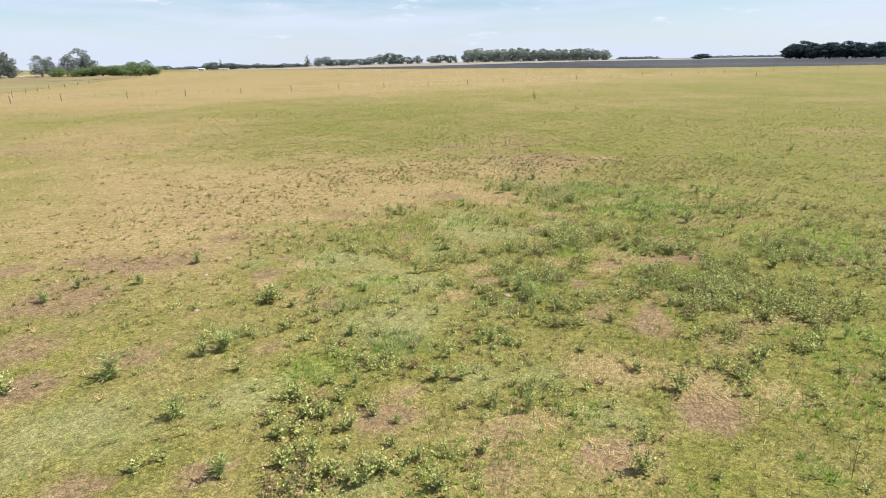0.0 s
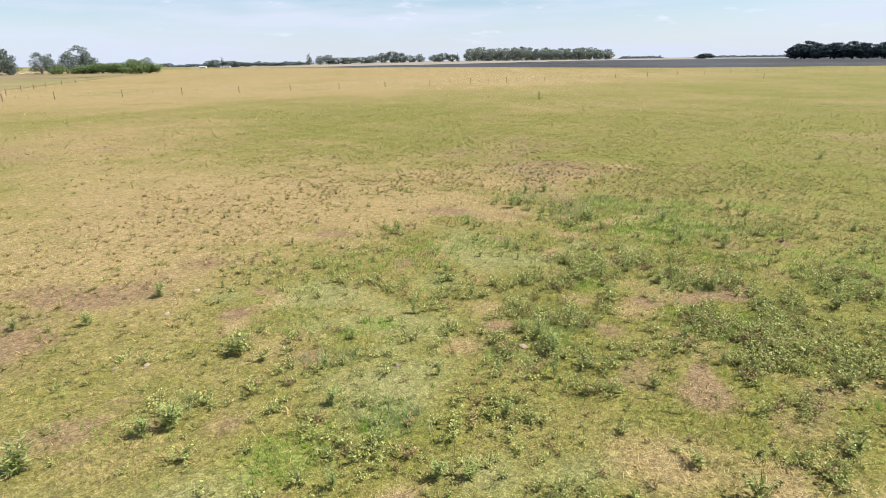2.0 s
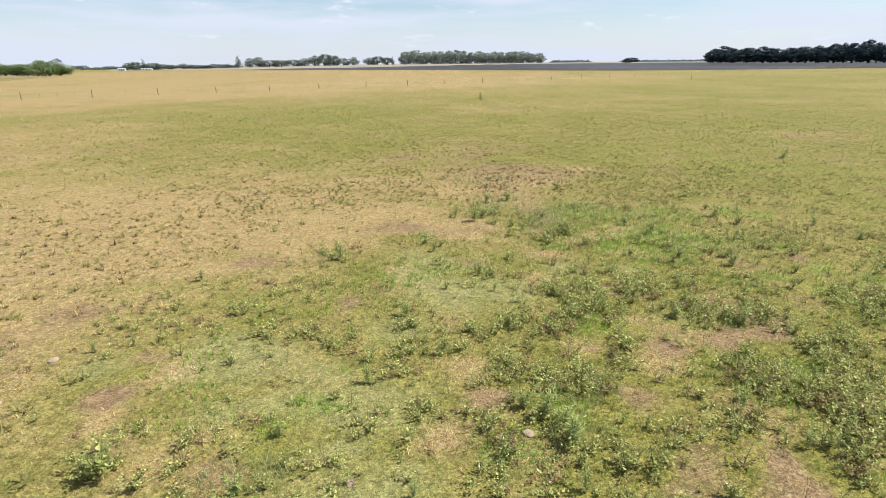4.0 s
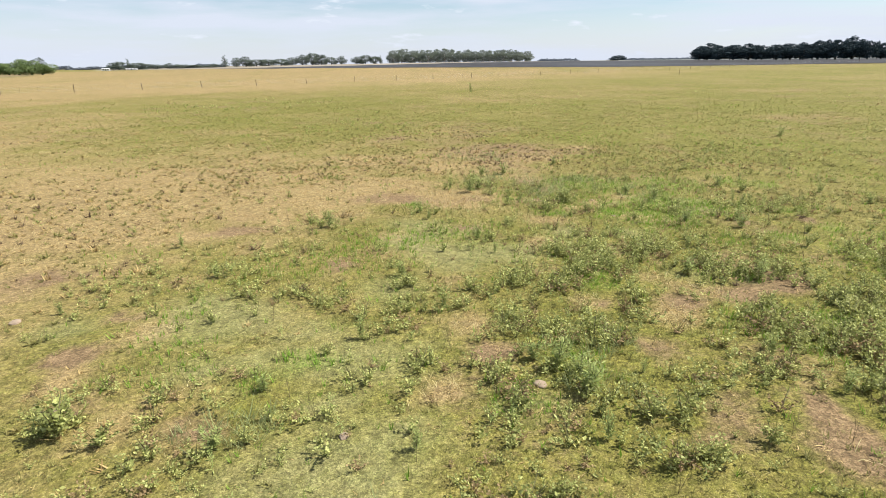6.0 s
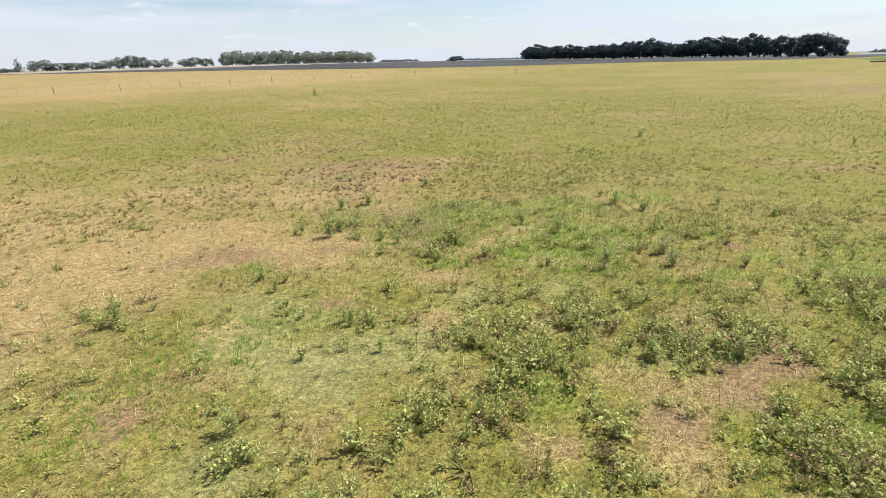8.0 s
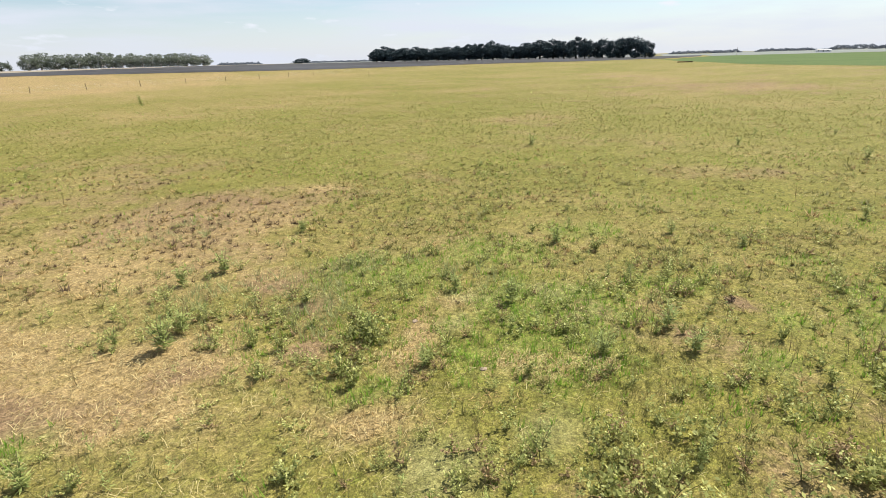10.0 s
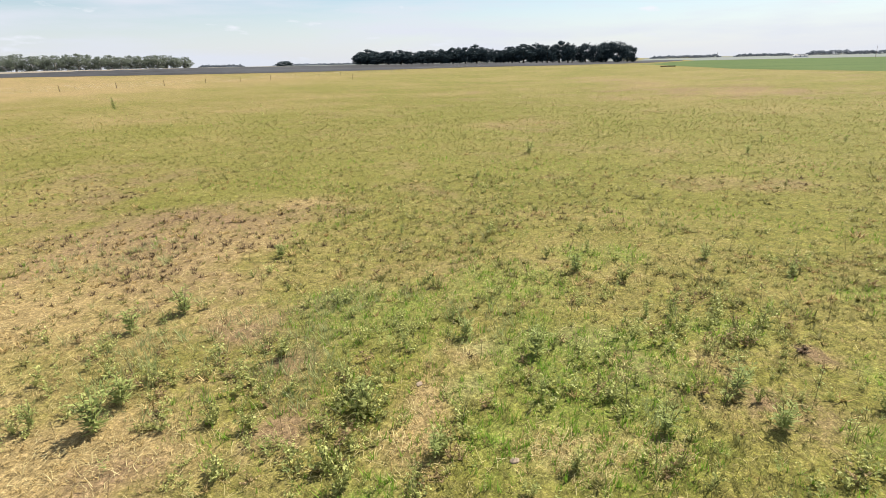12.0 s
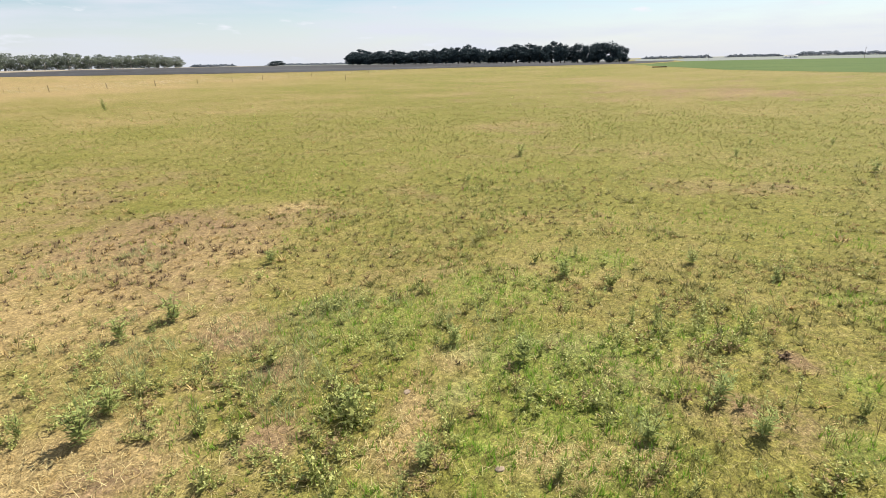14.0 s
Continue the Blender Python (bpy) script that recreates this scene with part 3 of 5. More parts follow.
def field(name, corners, material, label, lift):
    """A sheet of land that follows the swell, a hand's width over the pasture."""
    bm = bmesh.new()
    bm.faces.new([bm.verts.new((x, y, 0)) for x, y in corners])
    for _ in range(5):
        long = [e for e in bm.edges if e.calc_length() > 60]
        if not long:
            break
        bmesh.ops.subdivide_edges(bm, edges=long, cuts=1, use_grid_fill=True)
        bmesh.ops.triangulate(bm, faces=[f for f in bm.faces if len(f.verts) > 4])
    for v in bm.verts:
        v.co.z = float(terrain(v.co.x, v.co.y)) + lift
    ob = new(name, from_bm(name, bm, material, True))
    return tagged(ob, label, "field", kind="structure")


field("ploughed_field", [(-230, 720), (-74, 471), (30, 392), (98, 338), (140, 312), (200, 300), (255, 296), (325, 268), (450, 282), (640, 345), (820, 440), (820, 640), (560, 760), (380, 750), (250, 640), (120, 555), (-20, 520), (-115, 555)],
      PLOUGHED, "dark bare ploughed field beyond the wire fence", 0.12)
field("crop_field", [(172, 55), (187, 80), (205, 104), (300, 180), (366, 237), (640, 330), (676, 182), (698, 62), (700, -60), (600, -400), (120, -500), (150, 0)],
      CROP, "flat green crop field at the edge of the pasture", 0.03)
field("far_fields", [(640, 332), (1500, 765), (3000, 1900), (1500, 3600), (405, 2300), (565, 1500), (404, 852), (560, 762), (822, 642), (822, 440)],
      FAR_LAND, "dull green fields with a haze-grey tint reaching the horizon", 0.09)
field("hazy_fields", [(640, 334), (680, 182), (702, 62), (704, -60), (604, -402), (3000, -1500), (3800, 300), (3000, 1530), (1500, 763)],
      FAR_LAND, "dull haze-tinted fields beyond the green crop", 0.07)
field("far_paddock", [(-126, 172), (-150, 235), (-203, 395), (-290, 432), (-400, 450), (-520, 300), (-320, 90), (-117, 142)],
      FAR_GREEN, "greener paddock behind the side fence", 0.08)
field("rank_grass_strip", [(-215, 262), (-187, 280), (-184, 305), (-193, 348), (-206, 394), (-290, 431), (-398, 448), (-430, 400), (-300, 300)],
      WEED_STRIP, "brown rank grass in front of the hedge", 0.14)
field("stubble_field", [(-900, 1000), (-330, 900), (-226, 722), (-115, 559), (-20, 524), (118, 559), (248, 644), (378, 754), (400, 850), (560, 1500), (400, 2300), (-600, 2300)],
      STUBBLE, "pale dry stubble field in front of the trees", 0.10)


# ---------------------------------------------------------------- trees
def leaf_cloud(rng, lobes, count, size):
    """Quads of foliage over and inside a set of lobes (centre, radii), thicker at the skin."""
    weights = np.array([r[0] * r[1] + r[1] * r[2] for _, r in lobes])
    pick = rng.choice(len(lobes), count, p=weights / weights.sum())
    way = rng.normal(size=(count, 3))
    way /= np.linalg.norm(way, axis=1)[:, None]
    depth = rng.uniform(0.35, 1.0, count) ** 0.45 * rng.uniform(0.85, 1.14, count)
    centre = np.array([lobes[i][0] for i in pick]) + way * depth[:, None] * np.array([lobes[i][1] for i in pick])
    u = rng.normal(size=(count, 3))
    u /= np.linalg.norm(u, axis=1)[:, None]
    v = np.cross(u, way + 0.5 * rng.normal(size=(count, 3)))
    v /= np.linalg.norm(v, axis=1)[:, None] + 1e-9
    s = size * rng.uniform(0.5, 1.3, count)[:, None]
    verts = np.stack([centre - u * s, centre + v * s * 0.55, centre + u * s, centre - v * s * 0.55], 1).reshape(-1, 3)
    return verts, np.arange(count * 4).reshape(-1, 4)


def tree_meshes(name, seed, kind, leaf, bark):
    """Trunk and crown for a tree one metre high and one metre wide, to be scaled."""
    rng = np.random.RandomState(seed)
    lobes, limbs = [], []
    base = {"gum": 0.16, "high": 0.2}.get(kind, 0.08)
    if kind in ("gum", "open", "high"):
        low, rise = {"gum": (0.09, 0.81), "open": (0.22, 0.68), "high": (0.12, 0.77)}[kind]
        for k in range(17):
            h = low + rise * k / 16
            reach = rng.uniform(0.5, 1.0) * 0.36 * math.sqrt(max(0.10, 1 - ((h - 0.48) / 0.56) ** 2))
            reach *= 1 - 0.45 * max(0.0, h - 0.55) / 0.45
            a = k * 2.4 + rng.uniform(-0.5, 0.5)
            lobes.append((np.array([math.cos(a) * reach, math.sin(a) * reach, h]), np.array([1, 1, 0.8]) * rng.uniform(0.11, 0.17) * (1.0 if h < 0.7 else 0.75)))
        lobes.append((np.array([0.02, 0, 0.90]), np.array([0.09, 0.09, 0.10])))
        lobes.append((np.array([0.0, 0.02, 0.48]), np.array([0.30, 0.30, 0.30]) * (0.6 if kind == "open" else 1)))
    elif kind == "round":
        for k in range(14):
            h = 0.10 + 0.74 * k / 13
            reach = 0.35 * math.sqrt(max(0.05, 1 - ((h - 0.44) / 0.5) ** 2)) * (1 - 0.4 * max(0.0, h - 0.6))
            a = rng.uniform(0, 6.28)
            lobes.append((np.array([math.cos(a) * reach, math.sin(a) * reach, h]), np.array([1, 1, 0.85]) * rng.uniform(0.13, 0.20)))
        lobes.append((np.array([0.0, 0, 0.55]), np.array([0.38, 0.38, 0.44])))
    elif kind == "cone":
        for k in range(12):
            h = 0.12 + 0.82 * k / 11
            reach = 0.24 * (1 - h * 0.8)
            a = rng.uniform(0, 6.28)
            lobes.append((np.array([math.cos(a) * reach, math.sin(a) * reach, h]), np.array([1, 1, 0.8]) * (0.24 * (1.12 - h))))
    else:
        for k in range(9):
            a, reach = rng.uniform(0, 6.28), rng.uniform(0.1, 0.34)
            lobes.append((np.array([math.cos(a) * reach, math.sin(a) * reach, rng.uniform(0.25, 0.7)]), np.array([1, 1, 1.1]) * rng.uniform(0.16, 0.26)))
    lean = rng.uniform(-0.03, 0.03, 2)
    trunk = [(0, 0, -0.03), (lean[0] * 0.4, lean[1] * 0.4, 0.22), (lean[0], lean[1], 0.5), (lean[0] * 1.2, lean[1], 0.82)]
    pieces = [tube(trunk, [0.034, 0.025, 0.018, 0.004], 6)]
    for c, r in lobes[:9]:
        start = max(base, c[2] - 0.28)
        pieces.append(tube([(lean[0] * start, lean[1] * start, start), (c[0] * 0.55, c[1] * 0.55, (start + c[2]) / 2 + 0.02), tuple(c)], [0.011, 0.008, 0.003], 4))
    tv, tf = join(*pieces)
    n = {"gum": 2600, "high": 2900, "round": 4000, "cone": 1300, "bush": 3600, "open": 2000}[kind]
    n, size = (n // 2, 0.040) if leaf is FAR_LEAF and kind != "open" else (n, {"bush": 0.027, "open": 0.024, "gum": 0.031}.get(kind, 0.033))
    cv, cf = leaf_cloud(rng, lobes, n, size)
    if kind == "high":
        cf = cf[cv[:, 2].reshape(-1, 4).min(1) > 0.055]
    cv[:, 2] = np.maximum(cv[:, 2], 0.01)
    return mesh_of(name + "_trunk", tv, tf, bark, True), mesh_of(name + "_crown", cv, cf, leaf)


KINDS = {
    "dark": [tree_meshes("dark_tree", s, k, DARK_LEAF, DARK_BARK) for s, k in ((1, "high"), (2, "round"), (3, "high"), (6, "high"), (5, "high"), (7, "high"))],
    "gum": [tree_meshes("gum_tree", s, "gum", GUM_LEAF, BARK) for s in (11, 12, 13, 14)],
    "far": [tree_meshes("far_tree", s, k, FAR_LEAF, DARK_BARK) for s, k in ((21, "gum"), (22, "round"), (23, "cone"), (24, "round"))],
    "bush": [tree_meshes("bush", s, "bush", BUSH_LEAF, DARK_BARK) for s in (31, 32, 33)],
    "near": [tree_meshes("paddock_tree", s, k, FAR_LEAF, BARK) for s, k in ((41, "open"), (42, "gum"), (43, "open"))],
}
spin = random.Random(8)


def tree(name, kind, which, x, y, height, width, label, group="", category="tree", girth=1.2):
    trunk, crown = KINDS[kind][which % len(KINDS[kind])]
    root = new(name)
    root.matrix_world = Matrix.LocRotScale((x, y, float(terrain(x, y)) - 0.1), Euler((0, 0, spin.uniform(0, 6.28))), (width * girth, width * girth, height))
    part("trunk", trunk, None, root)
    part("crown", crown, None, root)
    return tagged(root, label, category, group)


DARK_GROVE = [(338, 555, 13.9, 12), (352, 563, 17, 17), (354, 546, 14.3, 16), (373, 551, 15, 17), (377, 533, 15.8, 17), (395, 538, 14.2, 13.5), (397, 520, 14.4, 16),
              (415, 524, 15.7, 15), (415, 507, 14.7, 15), (434, 511, 17.8, 18), (436, 492, 17.9, 16), (455, 494, 21, 20), (455, 477, 16.4, 12), (472, 480, 14.8, 12),
              (469, 465, 15, 11), (486, 468, 18.2, 18), (485, 450, 20.7, 20), (506, 449, 21.5, 19), (503, 431, 18.6, 16), (524, 431, 23.6, 19), (519, 415, 21.3, 13.5)]
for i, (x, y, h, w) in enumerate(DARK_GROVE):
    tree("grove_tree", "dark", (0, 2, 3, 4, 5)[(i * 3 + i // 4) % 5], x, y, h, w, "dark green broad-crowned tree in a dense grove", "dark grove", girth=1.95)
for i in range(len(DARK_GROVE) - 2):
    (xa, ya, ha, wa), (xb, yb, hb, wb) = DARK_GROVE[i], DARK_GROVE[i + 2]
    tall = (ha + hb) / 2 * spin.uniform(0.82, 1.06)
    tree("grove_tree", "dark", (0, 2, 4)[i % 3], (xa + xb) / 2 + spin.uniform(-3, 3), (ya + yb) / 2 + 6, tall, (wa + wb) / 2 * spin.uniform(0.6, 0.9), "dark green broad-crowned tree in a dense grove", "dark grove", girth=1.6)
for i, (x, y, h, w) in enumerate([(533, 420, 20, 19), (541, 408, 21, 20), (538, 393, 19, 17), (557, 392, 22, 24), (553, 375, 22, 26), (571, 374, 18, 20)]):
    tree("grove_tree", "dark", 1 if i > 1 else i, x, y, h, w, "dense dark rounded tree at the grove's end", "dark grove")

GUM_ROW = [(45, 923, 19.8, 21), (59, 940, 23.3, 27), (75, 921, 20.8, 23), (89, 938, 21.8, 21), (99, 919, 22, 23), (115, 935, 20.4, 20), (125, 916, 21.5, 23), (141, 931, 19, 20),
           (150, 912, 19.3, 19), (166, 927, 20.2, 23), (174, 907, 18, 19), (190, 923, 18.9, 20), (197, 903, 19.1, 19), (212, 918, 17.5, 20), (218, 898, 18.7, 23),
           (234, 913, 19.6, 21), (240, 892, 16.5, 17), (256, 907, 17.4, 23)]
for i, (x, y, h, w) in enumerate(GUM_ROW):
    tree("gum_tree", "gum", i * 2 + i // 3, x, y, h * spin.uniform(0.9, 1.08), w, "tall grey-green gum tree in a planted row", "row of gum trees", girth=1.6)

FAR_ROW = [(-395, 973, 11.7, 17), (-387, 976, 13.3, 17), (-363, 985, 11, 20), (-351, 990, 8.9, 17), (-336, 995, 7.7, 22), (-319, 1000, 9.2, 17), (-301, 1006, 6.9, 26),
           (-278, 1012, 5.5, 28), (-255, 1019, 5.9, 22), (-218, 1027, 15.6, 17), (-203, 1030, 17.1, 20), (-186, 1033, 12, 26), (-166, 1037, 11.6, 26), (-146, 1040, 12.1, 24),
           (-127, 1042, 13.7, 22), (-110, 1044, 18.1, 20), (-93, 1046, 20.6, 22), (-77, 1047, 17.4, 20), (-60, 1048, 13.2, 17), (-42, 1049, 14.7, 17), (-15, 1050, 13.2, 20),
           (1, 1050, 15.7, 20), (18, 1050, 13.4, 17)]
for i, (x, y, h, w) in enumerate(FAR_ROW):
    tree("far_tree", "far", (0, 1, 3, 1, 0)[i % 5], x, y, h, w, "grey-green tree in a far windbreak", "far windbreak", girth=1.45)
for x, y, h, w in ((-375, 981, 18.5, 13), (-236, 1023, 21.6, 19), (27.5, 1050, 16, 8.7)):
    tree("conifer", "far", 2, x, y, h, w, "tall dark conifer standing over the far windbreak", "far conifers")

for i, (x, y, h, w) in enumerate([(-293, 380, 18.8, 22), (-289, 383, 16.7, 12), (-287, 385, 8.2, 10), (-274, 394, 14.7, 18), (-270, 397, 13.6, 9), (-262, 402, 13.4, 13),
                                  (-255, 407, 19.3, 22), (-251, 409, 14, 14), (-218, 428, 11.5, 13), (-225, 424, 9.7, 10)]):
    tree("paddock_tree", "near", i, x, y, h, w, "open-crowned tree beside the green hedge", "trees by the hedge")
for i, (x, y, h, w) in enumerate([(-244, 401, 8.2, 13.7), (-239, 405, 8.8, 13.7), (-234, 408, 8.1, 12), (-229, 411, 8.8, 12), (-224, 413, 9.4, 13), (-218, 416, 9.8, 13.7),
                                  (-213, 419, 7.6, 11.7), (-249, 399, 7, 11.7), (-260, 391, 6.9, 9.8)]):
    tree("hedge_bush", "bush", i, x, y, h * (1.12 if i in (5, 6) else 0.98), w, "bright green bush in an overgrown hedge", "overgrown hedge", "bush", 1.6)


def fallen_branch(x, y, length, turn, seed):
    """A bleached limb on the ground with a few broken side branches."""
    rng = random.Random(seed)
    root = new("fallen_branch")
    root.matrix_world = pose(x, y, float(terrain(x, y)) + 0.3, 0, 0, turn)
    line = [(length * (k / 5 - 0.5), rng.uniform(-0.4, 0.4), 0.15 + rng.uniform(0, 0.35) + 0.12 * k) for k in range(6)]
    v, f = tube(line, [0.42, 0.38, 0.32, 0.26, 0.2, 0.08], 7)
    part("limb", mesh_of("limb", v, f, BARK, True), None, root)
    for k in (2, 3, 4):
        p = Vector(line[k])
        v, f = tube([p, p + Vector((1.2, rng.uniform(-1.6, 1.6), rng.uniform(0.5, 1.4))), p + Vector((2.2, rng.uniform(-2.5, 2.5), rng.uniform(1.0, 2.4)))], [0.16, 0.11, 0.04], 5)
        part("side_branch", mesh_of("side_branch", v, f, BARK, True), None, root)
    tagged(root, "bleached grey fallen branch lying beside the paddock trees", "branch", "fallen branches")


for k, (x, y, size, turn) in enumerate([(-300, 396, 9, 20), (-306, 398, 7, -35), (-291, 402, 8, 50), (-283, 404, 7, 10), (-259, 408, 6, 30)]):
    fallen_branch(x, y, size, turn, k)
tree("lone_bush", "dark", 1, 372, 820, 7.6, 22, "low dark bush alone on the ploughed field", "", "bush")


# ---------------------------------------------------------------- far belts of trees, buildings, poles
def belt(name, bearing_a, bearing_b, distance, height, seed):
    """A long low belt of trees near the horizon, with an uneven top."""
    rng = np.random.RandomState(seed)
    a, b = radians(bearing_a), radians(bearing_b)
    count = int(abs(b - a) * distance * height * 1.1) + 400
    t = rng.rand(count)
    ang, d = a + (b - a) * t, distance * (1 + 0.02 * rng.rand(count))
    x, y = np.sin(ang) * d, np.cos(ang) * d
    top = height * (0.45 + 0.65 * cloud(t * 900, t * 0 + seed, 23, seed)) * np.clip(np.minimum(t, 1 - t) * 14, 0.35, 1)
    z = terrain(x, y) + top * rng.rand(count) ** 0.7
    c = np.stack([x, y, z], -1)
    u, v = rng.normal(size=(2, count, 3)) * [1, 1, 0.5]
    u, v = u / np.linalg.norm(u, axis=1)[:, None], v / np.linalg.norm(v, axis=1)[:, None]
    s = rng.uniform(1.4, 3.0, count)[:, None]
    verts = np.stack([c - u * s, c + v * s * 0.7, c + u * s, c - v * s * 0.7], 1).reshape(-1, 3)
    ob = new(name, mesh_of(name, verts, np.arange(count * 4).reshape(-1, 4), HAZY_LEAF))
    tagged(ob, "low haze-tinted belt of far-off trees on the horizon", "trees", kind="stuff")


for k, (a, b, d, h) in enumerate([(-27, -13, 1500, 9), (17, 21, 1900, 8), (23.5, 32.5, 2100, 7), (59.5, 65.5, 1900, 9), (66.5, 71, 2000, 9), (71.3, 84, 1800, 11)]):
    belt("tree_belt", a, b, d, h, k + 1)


def gable_mesh(name, length, width, wall, roof):
    bm = bmesh.new()
    l, w = length / 2 + 0.4, width / 2 + 0.4
    ring = [(-w, wall), (0, wall + roof), (w, wall), (w, wall + 0.12), (0, wall + roof + 0.15), (-w, wall + 0.12)]
    ends = [[bm.verts.new((sx * l, y, z)) for y, z in ring] for sx in (-1, 1)]
    bm.faces.new(ends[0])
    bm.faces.new(list(reversed(ends[1])))
    for k in range(6):
        bm.faces.new((ends[0][k], ends[1][k], ends[1][(k + 1) % 6], ends[0][(k + 1) % 6]))
    return from_bm(name, bm, ROOF_TIN)


def wall_mesh(length, width, wall, roof):
    bm = bmesh.new()
    ring = [(-width / 2, 0), (width / 2, 0), (width / 2, wall), (0, wall + roof), (-width / 2, wall)]
    ends = [[bm.verts.new((sx * length / 2, y, z)) for y, z in ring] for sx in (-1, 1)]
    bm.faces.new(ends[0])
    bm.faces.new(list(reversed(ends[1])))
    for k in range(5):
        bm.faces.new((ends[0][k], ends[1][k], ends[1][(k + 1) % 5], ends[0][(k + 1) % 5]))
    return from_bm("wall", bm, WHITE_WALL)


def panel_mesh(name, wide, high, material):
    bm = bmesh.new()
    bmesh.ops.create_cube(bm, size=1)
    bmesh.ops.scale(bm, vec=(wide, 0.12, high), verts=bm.verts)
    return from_bm(name, bm, material)


def farmhouse(name, x, y, turn, length, width, wall, roof, label):
    root = new(name)
    root.matrix_world = pose(x, y, float(terrain(x, y)) + 0.1, 0, 0, turn)
    part("wall", wall_mesh(length, width, wall, roof), None, root)
    part("roof", gable_mesh("roof", length, width, wall, roof), None, root)
    for k in range(3):
        kind, w, h = ("door", 1.1, 2.1) if k == 1 else ("window", 1.3, 1.2)
        ob = part(kind, panel_mesh(kind, w, h, GLASS_DARK), None, root)
        ob.matrix_basis = pose(length * (k - 1) * 0.3, -width / 2 - 0.03, 1.05 if k == 1 else 1.6)
    tagged(root, label, "building")


farmhouse("farmhouse", -377, 905, 15, 10, 6, 2.2, 1.0, "small white farmhouse among far trees")
farmhouse("outbuilding", -345, 914, 12, 15, 4, 1.9, 0.6, "long low white outbuilding near the farmhouse")
farmhouse("white_barn", 868, 300, -70, 17, 7, 2.2, 0.6, "long low white barn on the horizon")


def utility_pole(x, y, height, tilt):
    root = new("utility_pole")
    root.matrix_world = pose(x, y, float(terrain(x, y)), 0, tilt, 20)
    v, f = tube([(0, 0, -0.2), (0, 0, height)], [0.17, 0.11], 8)
    part("pole", mesh_of("pole", v, f, POST_WOOD, True), None, root)
    arm = part("crossarm", panel_mesh("crossarm", 1.8, 0.14, POST_WOOD), None, root)
    arm.matrix_basis = pose(0, -0.16, height - 0.5)
    tagged(root, "leaning wooden utility pole at the field's edge", "pole", "utility poles")


utility_pole(640, 307, 8.5, 4)
utility_pole(607, 157, 9.5, 8)


def earth_bank():
    """A long low bank of turned earth across the ploughed field."""
    n, verts, faces = 60, [], []
    for i in range(n):
        f = i / (n - 1)
        x, y = 40 + 150 * f, 520 + 70 * f
        h = (0.15 + 0.45 * float(cloud(i * 1.0, 3.0, 4.0, 2))) * min(1, 6 * f, 6 * (1 - f))
        z = float(terrain(x, y)) + 0.1
        for off, k in ((-3.0, 0), (-1.2, 0.8), (0, 1.0), (1.2, 0.75), (3.0, 0)):
            verts.append((x + off * 0.3, y + off, z + h * k))
    for i in range(n - 1):
        for k in range(4):
            a = i * 5 + k
            faces.append((a, a + 5, a + 6, a + 1))
    tagged(new("earth_bank", mesh_of("earth_bank", verts, faces, PLOUGHED, True)), "low bank of dark turned earth on the ploughed field", "bank", kind="structure")


earth_bank()


# trough form added where a low brown mass lies, likely resting cattle
def trough_stand_in(x, y, turn):
    root = new("trough_stand_in")
    root.matrix_world = pose(x, y, float(terrain(x, y)), 0, 0, turn)
    bm = bmesh.new()
    profile = [(-0.45, 0.58), (-0.34, 0.16), (0.34, 0.16), (0.45, 0.58), (0.40, 0.58), (0.30, 0.21), (-0.30, 0.21), (-0.40, 0.58)]
    ends = [[bm.verts.new((sx * 3.4, py, pz)) for py, pz in profile] for sx in (-1, 1)]
    for k in range(8):
        bm.faces.new((ends[0][k], ends[1][k], ends[1][(k + 1) % 8], ends[0][(k + 1) % 8]))
    bm.faces.new(ends[0])
    bm.faces.new(list(reversed(ends[1])))
    part("basin", bm, POST_WOOD, root)
    for px in (-3.0, -1.0, 1.0, 3.0):
        ob = part("leg", panel_mesh("leg", 0.8, 0.5, POST_WOOD), None, root)
        ob.matrix_basis = pose(px, 0, 0.1, 0, 0, 90) @ Matrix.Diagonal((0.7, 1, 0.55, 1))
    tagged(root, "low brown trough-shaped stand-in, likely resting cattle, in the pasture", "trough")


trough_stand_in(250, 152, -35)


# ---------------------------------------------------------------- plants of the pasture
def kite(at, way, side, length, width):
    """A leaf: four corners, widest near its middle."""
    at, way, side = np.asarray(at), np.asarray(way), np.asarray(side)
    mid = at + way * length * 0.5
    return [at, mid + side * width / 2, at + way * length, mid - side * width / 2]


def frame_of(rng, lift):
    """A leaf's way outwards, rising by lift, and its side."""
    a = rng.uniform(0, 2 * math.pi)
    way = np.array([math.cos(a), math.sin(a), lift])
    way /= np.linalg.norm(way)
    side = np.cross(way, (0, 0, 1.0)) + 0.4 * rng.normal(size=3)
    return way, side / np.linalg.norm(side)


def ribbon(points, width, rng):
    """A thin flat stem along a line."""
    a = rng.uniform(0, math.pi)
    s = np.array([math.cos(a), math.sin(a), 0.1]) * width / 2
    verts, faces = [], []
    for i, p in enumerate(points):
        taper = 1 - 0.6 * i / len(points)
        verts += [np.asarray(p) - s * taper, np.asarray(p) + s * taper]
        if i:
            faces.append((2 * i - 2, 2 * i - 1, 2 * i + 1, 2 * i))
    return np.array(verts), np.array(faces)


def leaves_of(quads):
    v = np.array(quads).reshape(-1, 3)
    return v, np.arange(len(v)).reshape(-1, 4)


